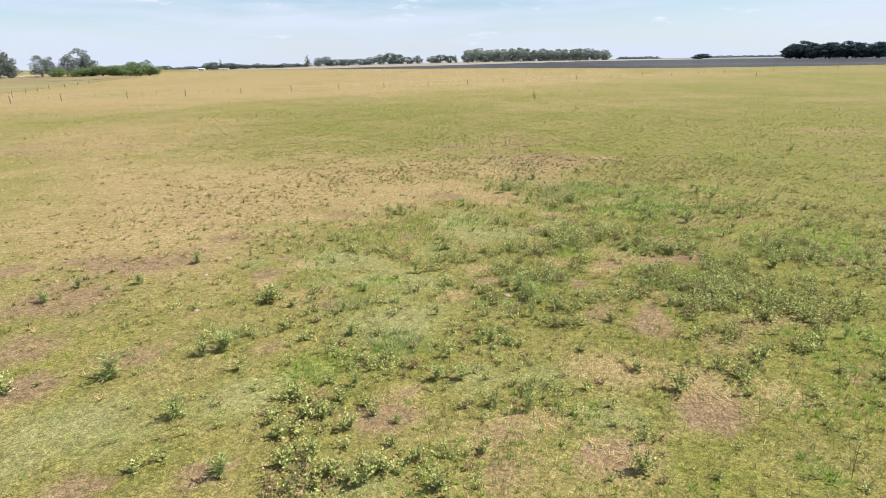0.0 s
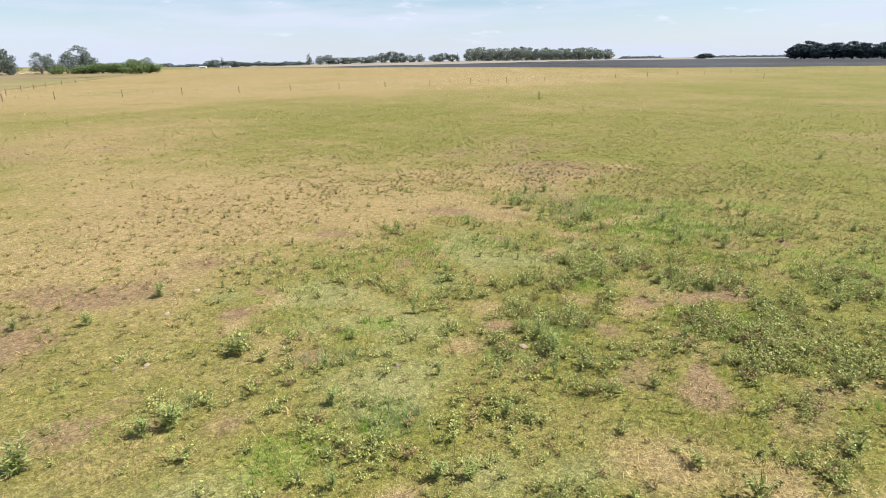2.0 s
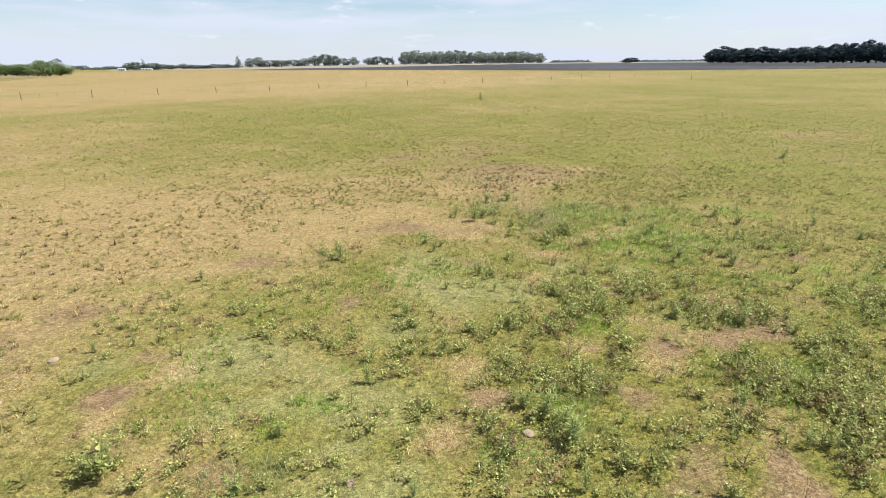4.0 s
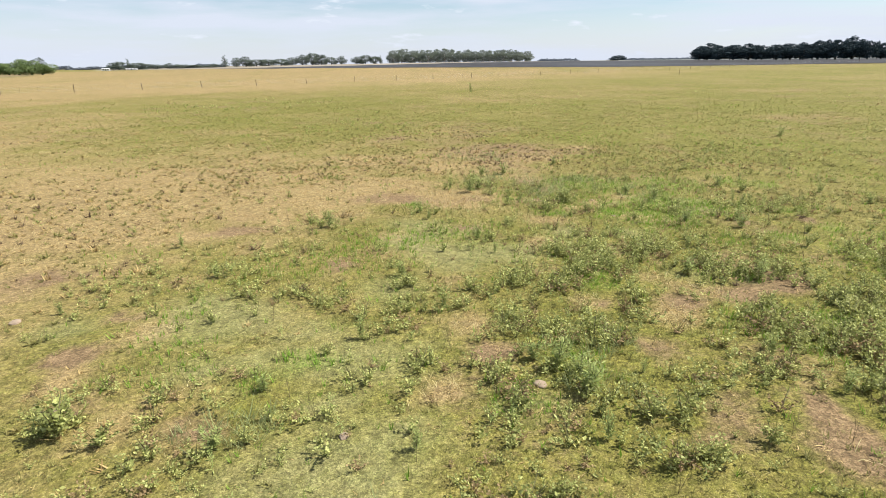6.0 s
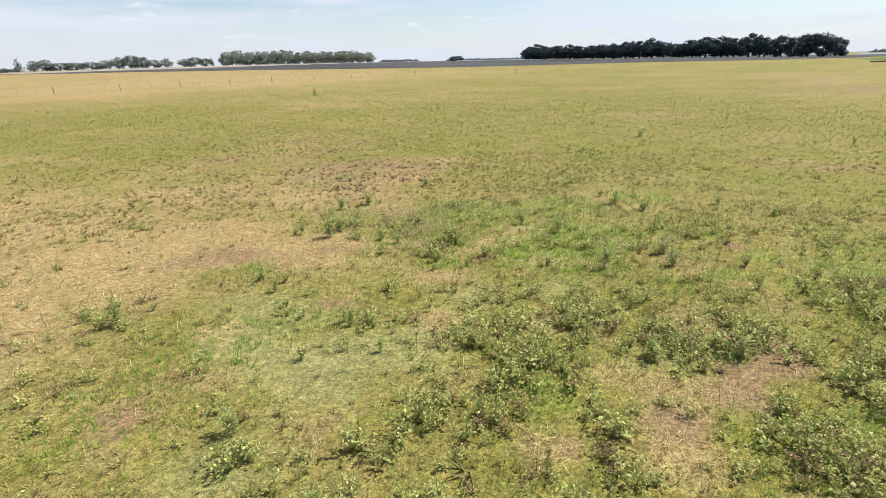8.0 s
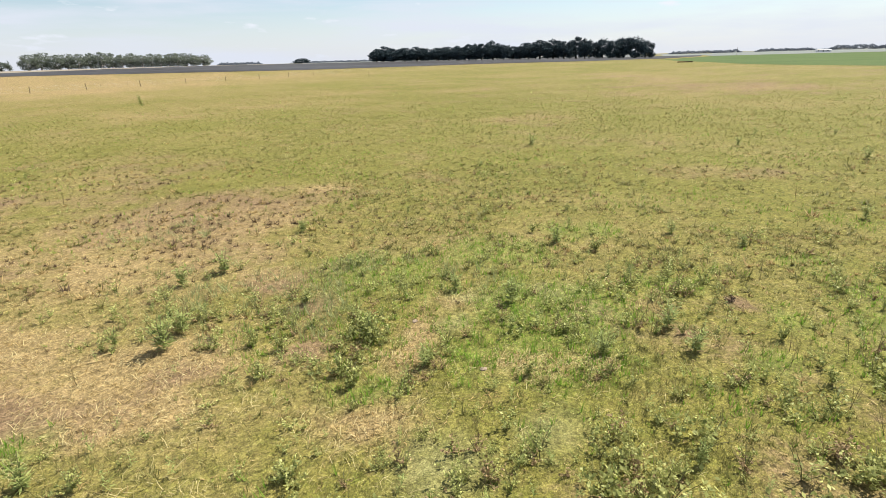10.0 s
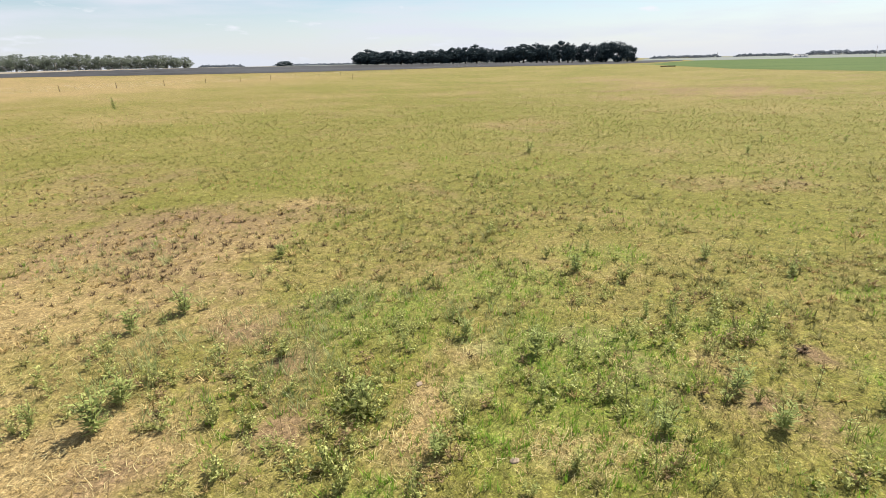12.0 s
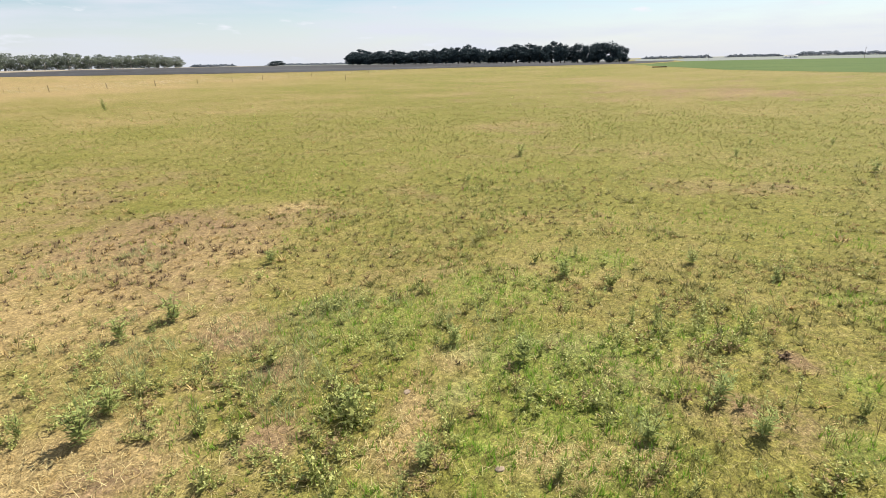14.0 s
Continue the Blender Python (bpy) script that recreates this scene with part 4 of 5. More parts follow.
def broad_weed(seed, stems, per_stem, leaf=0.065):
    """A bushy weed, about a metre high before scaling by its height, with roundish leaves on several stems."""
    rng = np.random.RandomState(seed)
    quads, wood = [], []
    for _ in range(stems):
        a, out = rng.uniform(0, 6.28), rng.uniform(0.1, 0.62)
        top = np.array([math.cos(a) * out, math.sin(a) * out, rng.uniform(0.45, 1.0) * (1.05 - 0.5 * out)])
        line = [np.zeros(3), top * [0.45, 0.45, 0.55], top]
        wood.append(ribbon(line, 0.022, rng))
        for k in range(per_stem):
            f = rng.uniform(0.15, 1.0)
            at = top * [f ** 1.2, f ** 1.2, f] + rng.normal(size=3) * 0.02
            way, side = frame_of(rng, rng.uniform(-0.5, 1.4))
            side = np.cross(way, rng.normal(size=3))
            side /= np.linalg.norm(side)
            size = leaf * rng.uniform(0.6, 1.4) * 2.4
            quads.append(kite(at, way, side, size, size * rng.uniform(0.42, 0.75)))
    return leaves_of(quads), join(*wood)


def narrow_weed(seed, stems, per_stem, spread=0.35):
    """An upright weed with narrow drooping leaves up its stems, a metre high before scaling."""
    rng = np.random.RandomState(seed)
    quads, wood = [], []
    for _ in range(stems):
        a, out = rng.uniform(0, 6.28), rng.uniform(0.03, spread)
        top = np.array([math.cos(a) * out, math.sin(a) * out, rng.uniform(0.6, 1.0)])
        wood.append(ribbon([np.zeros(3), top * [0.35, 0.35, 0.5], top], 0.016, rng))
        for k in range(per_stem):
            f = rng.uniform(0.08, 1.0)
            at = top * [f ** 1.3, f ** 1.3, f]
            way, side = frame_of(rng, rng.uniform(-0.1, 0.9))
            quads.append(kite(at, way, side, rng.uniform(0.14, 0.32) * (1.15 - 0.5 * f), rng.uniform(0.030, 0.060)))
    return leaves_of(quads), join(*wood)


def dead_stalk(seed):
    """A dry brown stalk with a few side twigs and a few last leaves, a metre high before scaling."""
    rng = np.random.RandomState(seed)
    quads, wood = [], []
    for _ in range(rng.randint(2, 4)):
        lean = rng.normal(size=2) * 0.16
        line = [np.array([lean[0] * f ** 1.4, lean[1] * f ** 1.4, f * rng.uniform(0.85, 1.0)]) for f in (0, 0.35, 0.7, 1.0)]
        wood.append(ribbon(line, 0.012, rng))
        for k in range(4):
            f = rng.uniform(0.4, 0.95)
            at = np.array([lean[0] * f ** 1.4, lean[1] * f ** 1.4, f * 0.9])
            way, side = frame_of(rng, 1.1)
            wood.append(ribbon([at, at + way * rng.uniform(0.08, 0.22)], 0.008, rng))
            for _ in range(2):
                w2, s2 = frame_of(rng, 0.3)
                quads.append(kite(at + way * rng.uniform(0.02, 0.15), w2, s2, rng.uniform(0.05, 0.10), 0.035))
    return leaves_of(quads), join(*wood)


def grass_tuft(seed, blades, flat=0.0, reach=0.55, width=0.035):
    """A tuft of tapering blades, a metre high before scaling; flat lays it down."""
    rng = np.random.RandomState(seed)
    blade = []
    for _ in range(blades):
        a, out = rng.uniform(0, 6.28), rng.uniform(0.1, reach) + flat
        h = rng.uniform(0.45, 1.0) * (1 - 0.85 * min(flat, 1))
        foot = np.array([rng.normal() * 0.14, rng.normal() * 0.14, 0])
        tip = foot + [math.cos(a) * out, math.sin(a) * out, h]
        s = np.array([-math.sin(a), math.cos(a), 0]) * width * rng.uniform(0.8, 1.6)
        blade.append([foot - s, foot + s, tip])
    v = np.array(blade).reshape(-1, 3)
    return v, np.arange(len(v)).reshape(-1, 3)


def straw_litter(seed, bits):
    """Bent scraps of dead grass lying about, a metre wide before scaling."""
    rng = np.random.RandomState(seed)
    quads = []
    for _ in range(bits):
        a = rng.uniform(0, 6.28)
        at = np.append(rng.normal(size=2) * 0.35, rng.uniform(0.0, 0.10))
        d = np.array([math.cos(a), math.sin(a), rng.uniform(-0.02, 0.22)]) * rng.uniform(0.12, 0.42)
        bend = np.array([-d[1], d[0], 0.05]) * rng.uniform(-0.35, 0.35)
        s = np.array([-d[1], d[0], 0.0]) / np.linalg.norm(d) * rng.uniform(0.010, 0.022)
        p = [at, at + d * 0.5 + bend, at + d]
        quads.append([p[0] - s, p[0] + s, p[1] + s, p[1] - s])
        quads.append([p[1] - s, p[1] + s, p[2] + s * 0.3, p[2] - s * 0.3])
    v = np.array(quads).reshape(-1, 3)
    return v, np.arange(len(v)).reshape(-1, 4)


def spread(rng, count, near, far, power=1.0):
    """Places over the pasture, thinning out with the distance from the ground along (0, 0) to (2.6, 18), and that distance, six metres at least."""
    s = rng.uniform(-0.22, 1.1, count)
    r = near * np.exp(rng.rand(count) ** power * math.log(far / near))
    a = np.radians(rng.uniform(-47, 86, count))
    x, y = 2.6 * s + r * np.sin(a), 18 * s + r * np.cos(a)
    along = np.clip((2.6 * x + 18 * y) / 330.76, 0, 1)
    return x, y, np.maximum(np.hypot(x - 2.6 * along, y - 18 * along), 6)


def sown(name, rng, protos, x, y, tall, wide, material, label, category):
    """One object of many plants: protos are laid out at the places, turned, scaled and a little tilted."""
    verts, faces, base = [], [], 0
    which = rng.randint(0, len(protos), len(x))
    z = ground_height(x, y)
    for k, (pv, pf) in enumerate(protos):
        at = np.where(which == k)[0]
        if not len(at):
            continue
        a = rng.uniform(0, 6.28, len(at))
        c, s = np.cos(a)[:, None], np.sin(a)[:, None]
        px, py, pz = pv[:, 0][None] * wide[at][:, None], pv[:, 1][None] * wide[at][:, None], pv[:, 2][None] * tall[at][:, None]
        tx, ty = rng.normal(size=(2, len(at), 1)) * 0.12
        vx, vy = px * c - py * s + pz * tx, px * s + py * c + pz * ty
        verts.append(np.stack([vx + x[at][:, None], vy + y[at][:, None], pz + z[at][:, None] - 0.01], -1).reshape(-1, 3))
        faces.append((pf[None] + (np.arange(len(at)) * len(pv))[:, None, None]).reshape(-1, pf.shape[1]) + base)
        base += len(at) * len(pv)
    ob = new(name, mesh_of(name, np.concatenate(verts), np.concatenate(faces), material))
    return tagged(ob, label, category, kind="stuff")


def kept(rng, chance, *arrays):
    ok = rng.rand(len(chance)) < chance
    return [a[ok] for a in arrays]


def sow_grass():
    rng = np.random.RandomState(21)
    x, y, r = spread(rng, 155000, 4.2, 110, 0.9)
    bare, dry, lush, weeds = cover(x, y)
    clump = cloud(x, y, 0.55, 7) * 0.6 + cloud(x, y, 1.7, 8) * 0.4
    x, y, r, bare, dry, lush = kept(rng, np.clip(1.25 * clump + 0.10 - 0.85 * bare - 1.2 * lush - 0.35 * weeds, 0.03, 1), x, y, r, bare, dry, lush)
    kind = rng.rand(len(x)) + 1.1 * (dry - 0.33) + 0.35 * bare - 0.3 * lush
    green, tufts = kind < 0.62, [grass_tuft(s, 7, 0.05, 0.62, 0.042) for s in range(60, 66)]
    tall = rng.uniform(0.035, 0.105, len(x)) * (1 + 0.5 * (rng.rand(len(x)) ** 6)) * np.clip(r / 22, 1, 1.9) * (1 - 0.45 * lush)
    wide = tall * rng.uniform(0.7, 1.2, len(x)) + 0.015
    sown("grass", rng, tufts, x[green], y[green], tall[green], wide[green], BLADE, "short grazed green grass with yellowing tips", "grass")
    straws = [grass_tuft(s, 6, 0.22, 0.7, 0.04) for s in range(70, 76)]
    sown("dry_grass", rng, straws, x[~green], y[~green], tall[~green] * 0.9, wide[~green], STRAW, "short dry straw-coloured grass", "grass")


def sow_litter():
    rng = np.random.RandomState(22)
    x, y, r = spread(rng, 34000, 4.2, 60)
    bare, dry, lush, weeds = cover(x, y)
    spots = patches(x, y, STRAW_PATCHES)
    x, y, r = kept(rng, np.clip(0.02 + 0.5 * dry + 0.9 * spots + 0.25 * bare - 0.3 * lush, 0.04, 1) * (0.15 + cloud(x, y, 0.8, 9)), x, y, r)
    size = rng.uniform(0.14, 0.36, len(x))
    sown("straw_litter", rng, [straw_litter(s, 6) for s in range(80, 88)], x, y, size, size, STRAW, "bent scraps of dead straw lying on the turf", "straw")


def arched_straws(seed, count):
    """Long thin bleached blades that arch over and touch the turf, a metre long before scaling."""
    rng = np.random.RandomState(seed)
    verts, faces = [], []
    for _ in range(count):
        a, turn = rng.uniform(0, 6.28), rng.uniform(-0.9, 0.9)
        p, rise = np.append(rng.normal(size=2) * 0.5, 0.02), rng.uniform(0.2, 0.9)
        base, w = len(verts), rng.uniform(0.012, 0.024)
        for k in range(3):
            d = np.array([math.cos(a), math.sin(a), 0])
            s = np.array([-d[1], d[0], 0.3]) * w * (1 - 0.25 * k)
            verts += [p - s, p + s]
            p = p + 0.45 * np.array([d[0], d[1], rise])
            a, rise = a + turn * 0.5, rise - rng.uniform(0.3, 0.75)
            p[2] = max(p[2], 0.03)
        faces += [(base + 2 * k, base + 2 * k + 1, base + 2 * k + 3, base + 2 * k + 2) for k in range(2)]
    return np.array(verts), np.array(faces)


def sow_straws():
    rng = np.random.RandomState(28)
    x, y, r = spread(rng, 30000, 4.2, 42)
    bare, dry, lush, weeds = cover(x, y)
    x, y, r = kept(rng, np.clip(0.02 + 0.30 * dry * cloud(x, y, 1.2, 5) + 0.75 * patches(x, y, STRAW_PATCHES) + 0.40 * np.clip((y - 18) / 5, 0, 1) * cloud(x, y, 0.9, 5) - 0.1 * lush, 0, 1), x, y, r)
    size = rng.uniform(0.07, 0.19, len(x)) * np.clip(r / 18, 1, 1.5)
    sown("arching_straws", rng, [arched_straws(s, 5) for s in range(150, 158)], x, y, size, size, PALE_STRAW, "long bleached straws arching over the turf", "straw")


def sow_lush():
    rng = np.random.RandomState(23)
    x, y, r = spread(rng, 75000, 4.2, 75)
    bare, dry, lush, weeds = cover(x, y)
    spot = np.maximum(np.clip((cloud(x, y, 2.1, 10) - 0.66) / 0.2, 0, 1), 2.2 * patches(x, y, LUSH_PATCHES))
    x, y, r = kept(rng, np.clip(0.03 + 0.12 * weeds + 0.85 * spot - 0.3 * dry - 0.3 * bare, 0.01, 1), x, y, r)
    tall = rng.uniform(0.06, 0.19, len(x))
    sown("lush_grass", rng, [grass_tuft(s, 6, 0.05, 0.6, 0.035) for s in range(90, 96)], x, y, tall, tall * 0.9, LUSH, "bright green taller grass tufts", "grass")


def sow_tall():
    """Stands of taller, finer, grey-green grass."""
    rng = np.random.RandomState(29)
    x, y, r = spread(rng, 90000, 4.2, 40)
    x, y, r = kept(rng, np.clip(patches(x, y, [(0, TALL_AT)]) - 0.2, 0, 1) * (1.6 * cloud(x, y, 0.45, 9) - 0.25), x, y, r)
    tall = 0.10 + 0.26 * rng.rand(len(x)) ** 1.6
    sown("tall_grass", rng, [grass_tuft(s, 11, 0.12, 0.85, 0.020) for s in range(30, 38)], x, y, tall, tall * 0.8, TALL_BLADE, "stands of tall fine grey-green grass", "grass")


BROADS = [broad_weed(100 + s, 8, 12, 0.047) for s in range(12)]
MID_BROADS = [broad_weed(130 + s, 7, 7, 0.060) for s in range(8)]
FAR_BROADS = [broad_weed(110 + s, 6, 5, 0.080) for s in range(6)]
NARROWS = [narrow_weed(120 + s, 4, 9) for s in range(8)]
STALKS = [dead_stalk(140 + s) for s in range(6)]


def sow_weeds():
    rng = np.random.RandomState(24)
    x, y, r = spread(rng, 68000, 4.2, 95, 0.8)
    bare, dry, lush, weeds = cover(x, y)
    thin = 0.8 * np.clip((95 - r) / 45, 0.15, 1)
    clump = np.clip((0.6 * cloud(x, y, 0.7, 11) + 0.4 * cloud(x, y, 2.4, 1) - 0.38) / 0.22, 0, 1)
    chance = np.clip((0.08 - 0.06 * dry) * clump + (0.72 - 0.16 * np.clip((y - 15) / 4, 0, 1)) * weeds * (0.18 + 0.82 * clump) - 0.15 * bare, 0.006, 1) * thin
    x, y, r, weeds, dry = kept(rng, chance, x, y, r, weeds, dry)
    tall = (0.15 + 0.25 * rng.rand(len(x)) ** 1.5) * (0.85 + 0.42 * weeds) * np.clip(r / 40, 1, 1.5)
    brown = rng.rand(len(x)) < 0.10 + 0.12 * cloud(x, y, 1.5, 2) + 0.15 * dry
    for low, high, protos, name, where in ((0, 13, BROADS, "broadleaf_weeds", "scattered through the turf"), (13, 26, MID_BROADS, "small_weeds", "in the middle of the pasture"),
                                           (26, 999, FAR_BROADS, "distant_weeds", "further out in the pasture")):
        ok = (r >= low) & (r < high) & ~brown
        sown(name, rng, [p[0] for p in protos], x[ok], y[ok], tall[ok], tall[ok] * 1.1, BROAD, "low broad-leaved green weeds " + where, "weeds")
    for low, high, protos in ((0, 13, BROADS), (13, 999, FAR_BROADS)):
        ok = (r >= low) & (r < high) & brown
        sown("withered_weeds", rng, [p[0] for p in protos], x[ok], y[ok], tall[ok] * 0.8, tall[ok], WITHERED, "withered tan weeds among the green ones", "weeds")
    few = (r < 11) & (rng.rand(len(x)) < 0.5)
    sown("weed_stems", rng, [p[1] for p in BROADS], x[few], y[few], tall[few], tall[few] * 1.1, STEM, "thin green stems of low weeds", "weeds")
    x, y, r = spread(rng, 17000, 4.2, 95)
    bare, dry, lush, weeds = cover(x, y)
    thin = np.minimum(1, r * r / 80)
    clump = np.clip((cloud(x, y, 1.3, 0) - 0.42) / 0.3, 0, 1)
    x, y, r = kept(rng, np.clip(0.12 * clump + 0.60 * weeds * clump + 0.03 - 0.1 * bare, 0.01, 1) * thin, x, y, r)
    tall = rng.uniform(0.13, 0.36, len(x))
    sown("narrow_leaved_weeds", rng, [p[0] for p in NARROWS], x, y, tall, tall * 0.9, NARROW, "grey-green upright narrow-leaved weeds", "weeds")
    x, y, r = spread(rng, 7000, 4.2, 80)
    bare, dry, lush, weeds = cover(x, y)
    thin = np.minimum(1, r * r / 80)
    x, y, r = kept(rng, np.clip(0.12 + 0.6 * weeds, 0, 1) * thin * (x + 10 > rng.rand(len(x)) * 20), x, y, r)
    tall = rng.uniform(0.2, 0.5, len(x))
    sown("dry_weed_stalks", rng, [p[1] for p in STALKS], x, y, tall, tall, STALK, "thin dry brown weed stalks standing in the turf", "weeds")


def sow_tussocks():
    """Low tufts left by the grazing, that speckle the middle distance."""
    rng = np.random.RandomState(25)
    x, y, r = spread(rng, 60000, 12, 100)
    bare, dry, lush, weeds = cover(x, y)
    clump = np.clip((0.6 * cloud(x, y, 1.1, 4) + 0.4 * cloud(x, y, 7, 5) - 0.36) / 0.25, 0, 1)
    x, y, r, dry = kept(rng, np.clip(0.08 + 0.90 * clump + 0.2 * weeds - 0.3 * lush + 0.35 * patches(x, y, DULL_PATCHES), 0, 1), x, y, r, dry)
    x, y, r, dry = kept(rng, np.clip((r - 5) / 9, 0.1, 1), x, y, r, dry)
    tall = rng.uniform(0.04, 0.14, len(x)) * (1 + rng.rand(len(x)) ** 6) * np.clip(1.25 - r / 90, 0.45, 1)
    pick = rng.rand(len(x)) + 0.35 * (dry - 0.4) + 0.34 * patches(x, y, DULL_PATCHES)
    tufts = [grass_tuft(s, 12, 0.22, 0.6, 0.05) for s in range(50, 58)]
    for name, ok, wide, mat, label in (("tussocks", pick < 0.66, 1.5, TUSSOCK, "coarse green tussocks left by the grazing"),
                                       ("straw_tussocks", (pick >= 0.66) & (pick < 0.93), 1.4, STRAW, "coarse straw-coloured tussocks left by the grazing"),
                                       ("dead_tussocks", pick >= 0.93, 1.2, DEAD_LEAF, "coarse brown dead tussocks")):
        sown(name, rng, tufts, x[ok], y[ok], tall[ok], tall[ok] * wide, mat, label, "grass")


sow_tussocks()
sow_grass()
sow_litter()
sow_straws()
sow_lush()
sow_tall()
sow_weeds()


# single plants that stand out: x, y, height
def proto(name, maker, leaf_mat, stem_mat):
    (lv, lf), (sv, sf) = maker
    sv = np.where((np.linalg.norm(sv, axis=1) < 0.02)[:, None], 0.0, sv)
    stem = mesh_of(name + "_stem", sv, sf, stem_mat)
    bm = bmesh.new()
    bm.from_mesh(stem)
    bmesh.ops.remove_doubles(bm, verts=bm.verts, dist=1e-5)
    bm.to_mesh(stem)
    bm.free()
    return mesh_of(name + "_leaves", lv, lf, leaf_mat), stem


BROAD_SET = [proto("broad_weed", broad_weed(200 + s, 15, 20, 0.043), BROAD, STEM) for s in range(6)]
NARROW_SET = [proto("narrow_weed", narrow_weed(220 + s, 13, 15, 0.45), NARROW, STEM) for s in range(6)]
DEAD_SET = [proto("dead_weed", broad_weed(260 + s, 12, 14, 0.05), DEAD_LEAF, STALK) for s in range(3)]
STALK_SET = [proto("dry_stalk", dead_stalk(240 + s), NARROW, STALK) for s in range(5)]
plants = random.Random(44)


def plant(name, meshes, x, y, height, girth, label, group):
    leaves, stem = meshes
    root = new(name)
    root.matrix_world = Matrix.LocRotScale((x, y, float(ground_height(x, y)) - 0.01), Euler((plants.gauss(0, 0.05), plants.gauss(0, 0.05), plants.uniform(0, 6.28))), (girth, girth, height))
    part("stem", stem, None, root)
    part("leaves", leaves, None, root)
    return tagged(root, label, "weed", group)


BROAD_AT = [(-2.2, 7.3, 0.42), (-1.7, 7.9, 0.48), (-2.9, 8.9, 0.4), (-1.5, 8.6, 0.38), (-2.3, 9.4, 0.36), (-1.0, 6.9, 0.5), (-2.6, 7.0, 0.45), (-3.1, 8.1, 0.38), (-1.9, 9.9, 0.34), (-0.5, 7.1, 0.4),
            (-4.9, 6.9, 0.35), (-2.5, 8.3, 0.55), (-2.8, 7.7, 0.5), (-2.0, 8.8, 0.45), (-0.9, 8.1, 0.3), (-4.8, 13.3, 0.4), (-8.7, 9.2, 0.6), (-4.3, 9.9, 0.45), (-1.8, 6.8, 0.5),
            (-1.3, 6.6, 0.55), (-0.1, 6.5, 0.55), (3.0, 6.8, 0.55), (4.5, 8.9, 0.6), (6.5, 9.9, 0.6), (3.9, 9.7, 0.42), (0.6, 7.3, 0.4), (-0.9, 7.5, 0.35), (-4.6, 13.3, 0.7),
            (0.2, 14.3, 0.32), (-4.0, 13.0, 0.45), (-1.4, 14.8, 0.28), (4.0, 11.8, 0.4)]
BROAD_TOO = [(1.2, 13.0, 0.4), (8.1, 15.3, 0.55), (7.1, 16.9, 0.5), (6.6, 17.8, 0.45), (3.7, 18.6, 0.5), (11.0, 16.9, 0.5), (9.9, 15.3, 0.65), (1.1, 19.4, 0.32), (2.4, 20.2, 0.35),
             (3.3, 21.5, 0.4), (5.7, 23.6, 0.6), (5.8, 24.1, 0.5), (4.1, 24.8, 0.42), (4.4, 24.4, 0.42), (4.8, 23.1, 0.45), (5.5, 25.8, 0.5), (3.8, 23.8, 0.4), (4.8, 22.7, 0.44), (12.1, 23.9, 0.55)]
NARROW_AT = [(-4.9, 10.7, 0.7), (-5.3, 10.5, 0.55), (-6.9, 9.7, 0.8), (-4.9, 8.3, 0.6), (-3.5, 6.8, 0.55), (-1.2, 10.3, 0.45), (-0.2, 9.5, 0.5), (-2.2, 11.4, 0.45), (-8.0, 16.6, 0.6),
             (2.3, 13.2, 0.65), (-10.6, 14.6, 0.5), (-10.9, 13.6, 0.55), (-9.0, 14.9, 0.5), (0.3, 9.5, 0.45), (-2.2, 13.9, 0.38), (2.1, 13.9, 0.65), (2.3, 13.6, 0.5), (1.8, 14.2, 0.5), (0, 17.9, 0.5)]
NARROW_TOO = [(-1.8, 22.2, 0.6), (0.9, 23.3, 0.5), (7.4, 16.6, 0.6), (-2.6, 12.7, 0.45), (6.1, 17.1, 0.5), (8.5, 23.1, 0.65), (2.9, 25.6, 0.75), (5.8, 23.8, 0.6), (9.7, 20.6, 0.57), (8.2, 20.8, 0.5),
              (9.3, 19.9, 0.53), (8.1, 24.3, 0.5), (5.9, 22.4, 0.46), (11.9, 24.9, 0.6), (14.7, 23.4, 0.5), (7.5, 30.2, 0.5), (4.8, 28.5, 0.7), (3.9, 28.4, 0.6), (3.3, 26.1, 0.65)]
STALK_AT = [(6.0, 6.5, 0.8), (2.6, 12.4, 0.47), (5.5, 13.4, 0.6), (-3.0, 16.9, 0.46), (5.0, 16.9, 0.57), (6.0, 15.8, 0.5), (8.1, 21.1, 0.45), (10.0, 19.8, 0.76), (9.5, 19.3, 0.63),
            (9.0, 20.5, 0.71), (10.0, 22.6, 0.53), (12.8, 21.5, 0.5), (7.5, 22.7, 0.3)]
for i, (x, y, h) in enumerate(BROAD_AT + BROAD_TOO):
    plant("broadleaf_weed", BROAD_SET[i % 6], x, y, h * 0.85, h * 1.0, "bushy broad-leaved green weed growing in the turf", "broad-leaved weeds")
for i, (x, y, h) in enumerate(NARROW_AT + NARROW_TOO):
    plant("narrow_leaved_weed", NARROW_SET[i % 6], x, y, h * 0.85, h * 0.95, "upright grey-green narrow-leaved weed in the turf", "narrow-leaved weeds")
for i, (x, y, h) in enumerate(STALK_AT):
    plant("dry_stalk_weed", STALK_SET[i % 5], x, y, h, h, "dry brown weed stalk with a few leaves", "dry weed stalks")
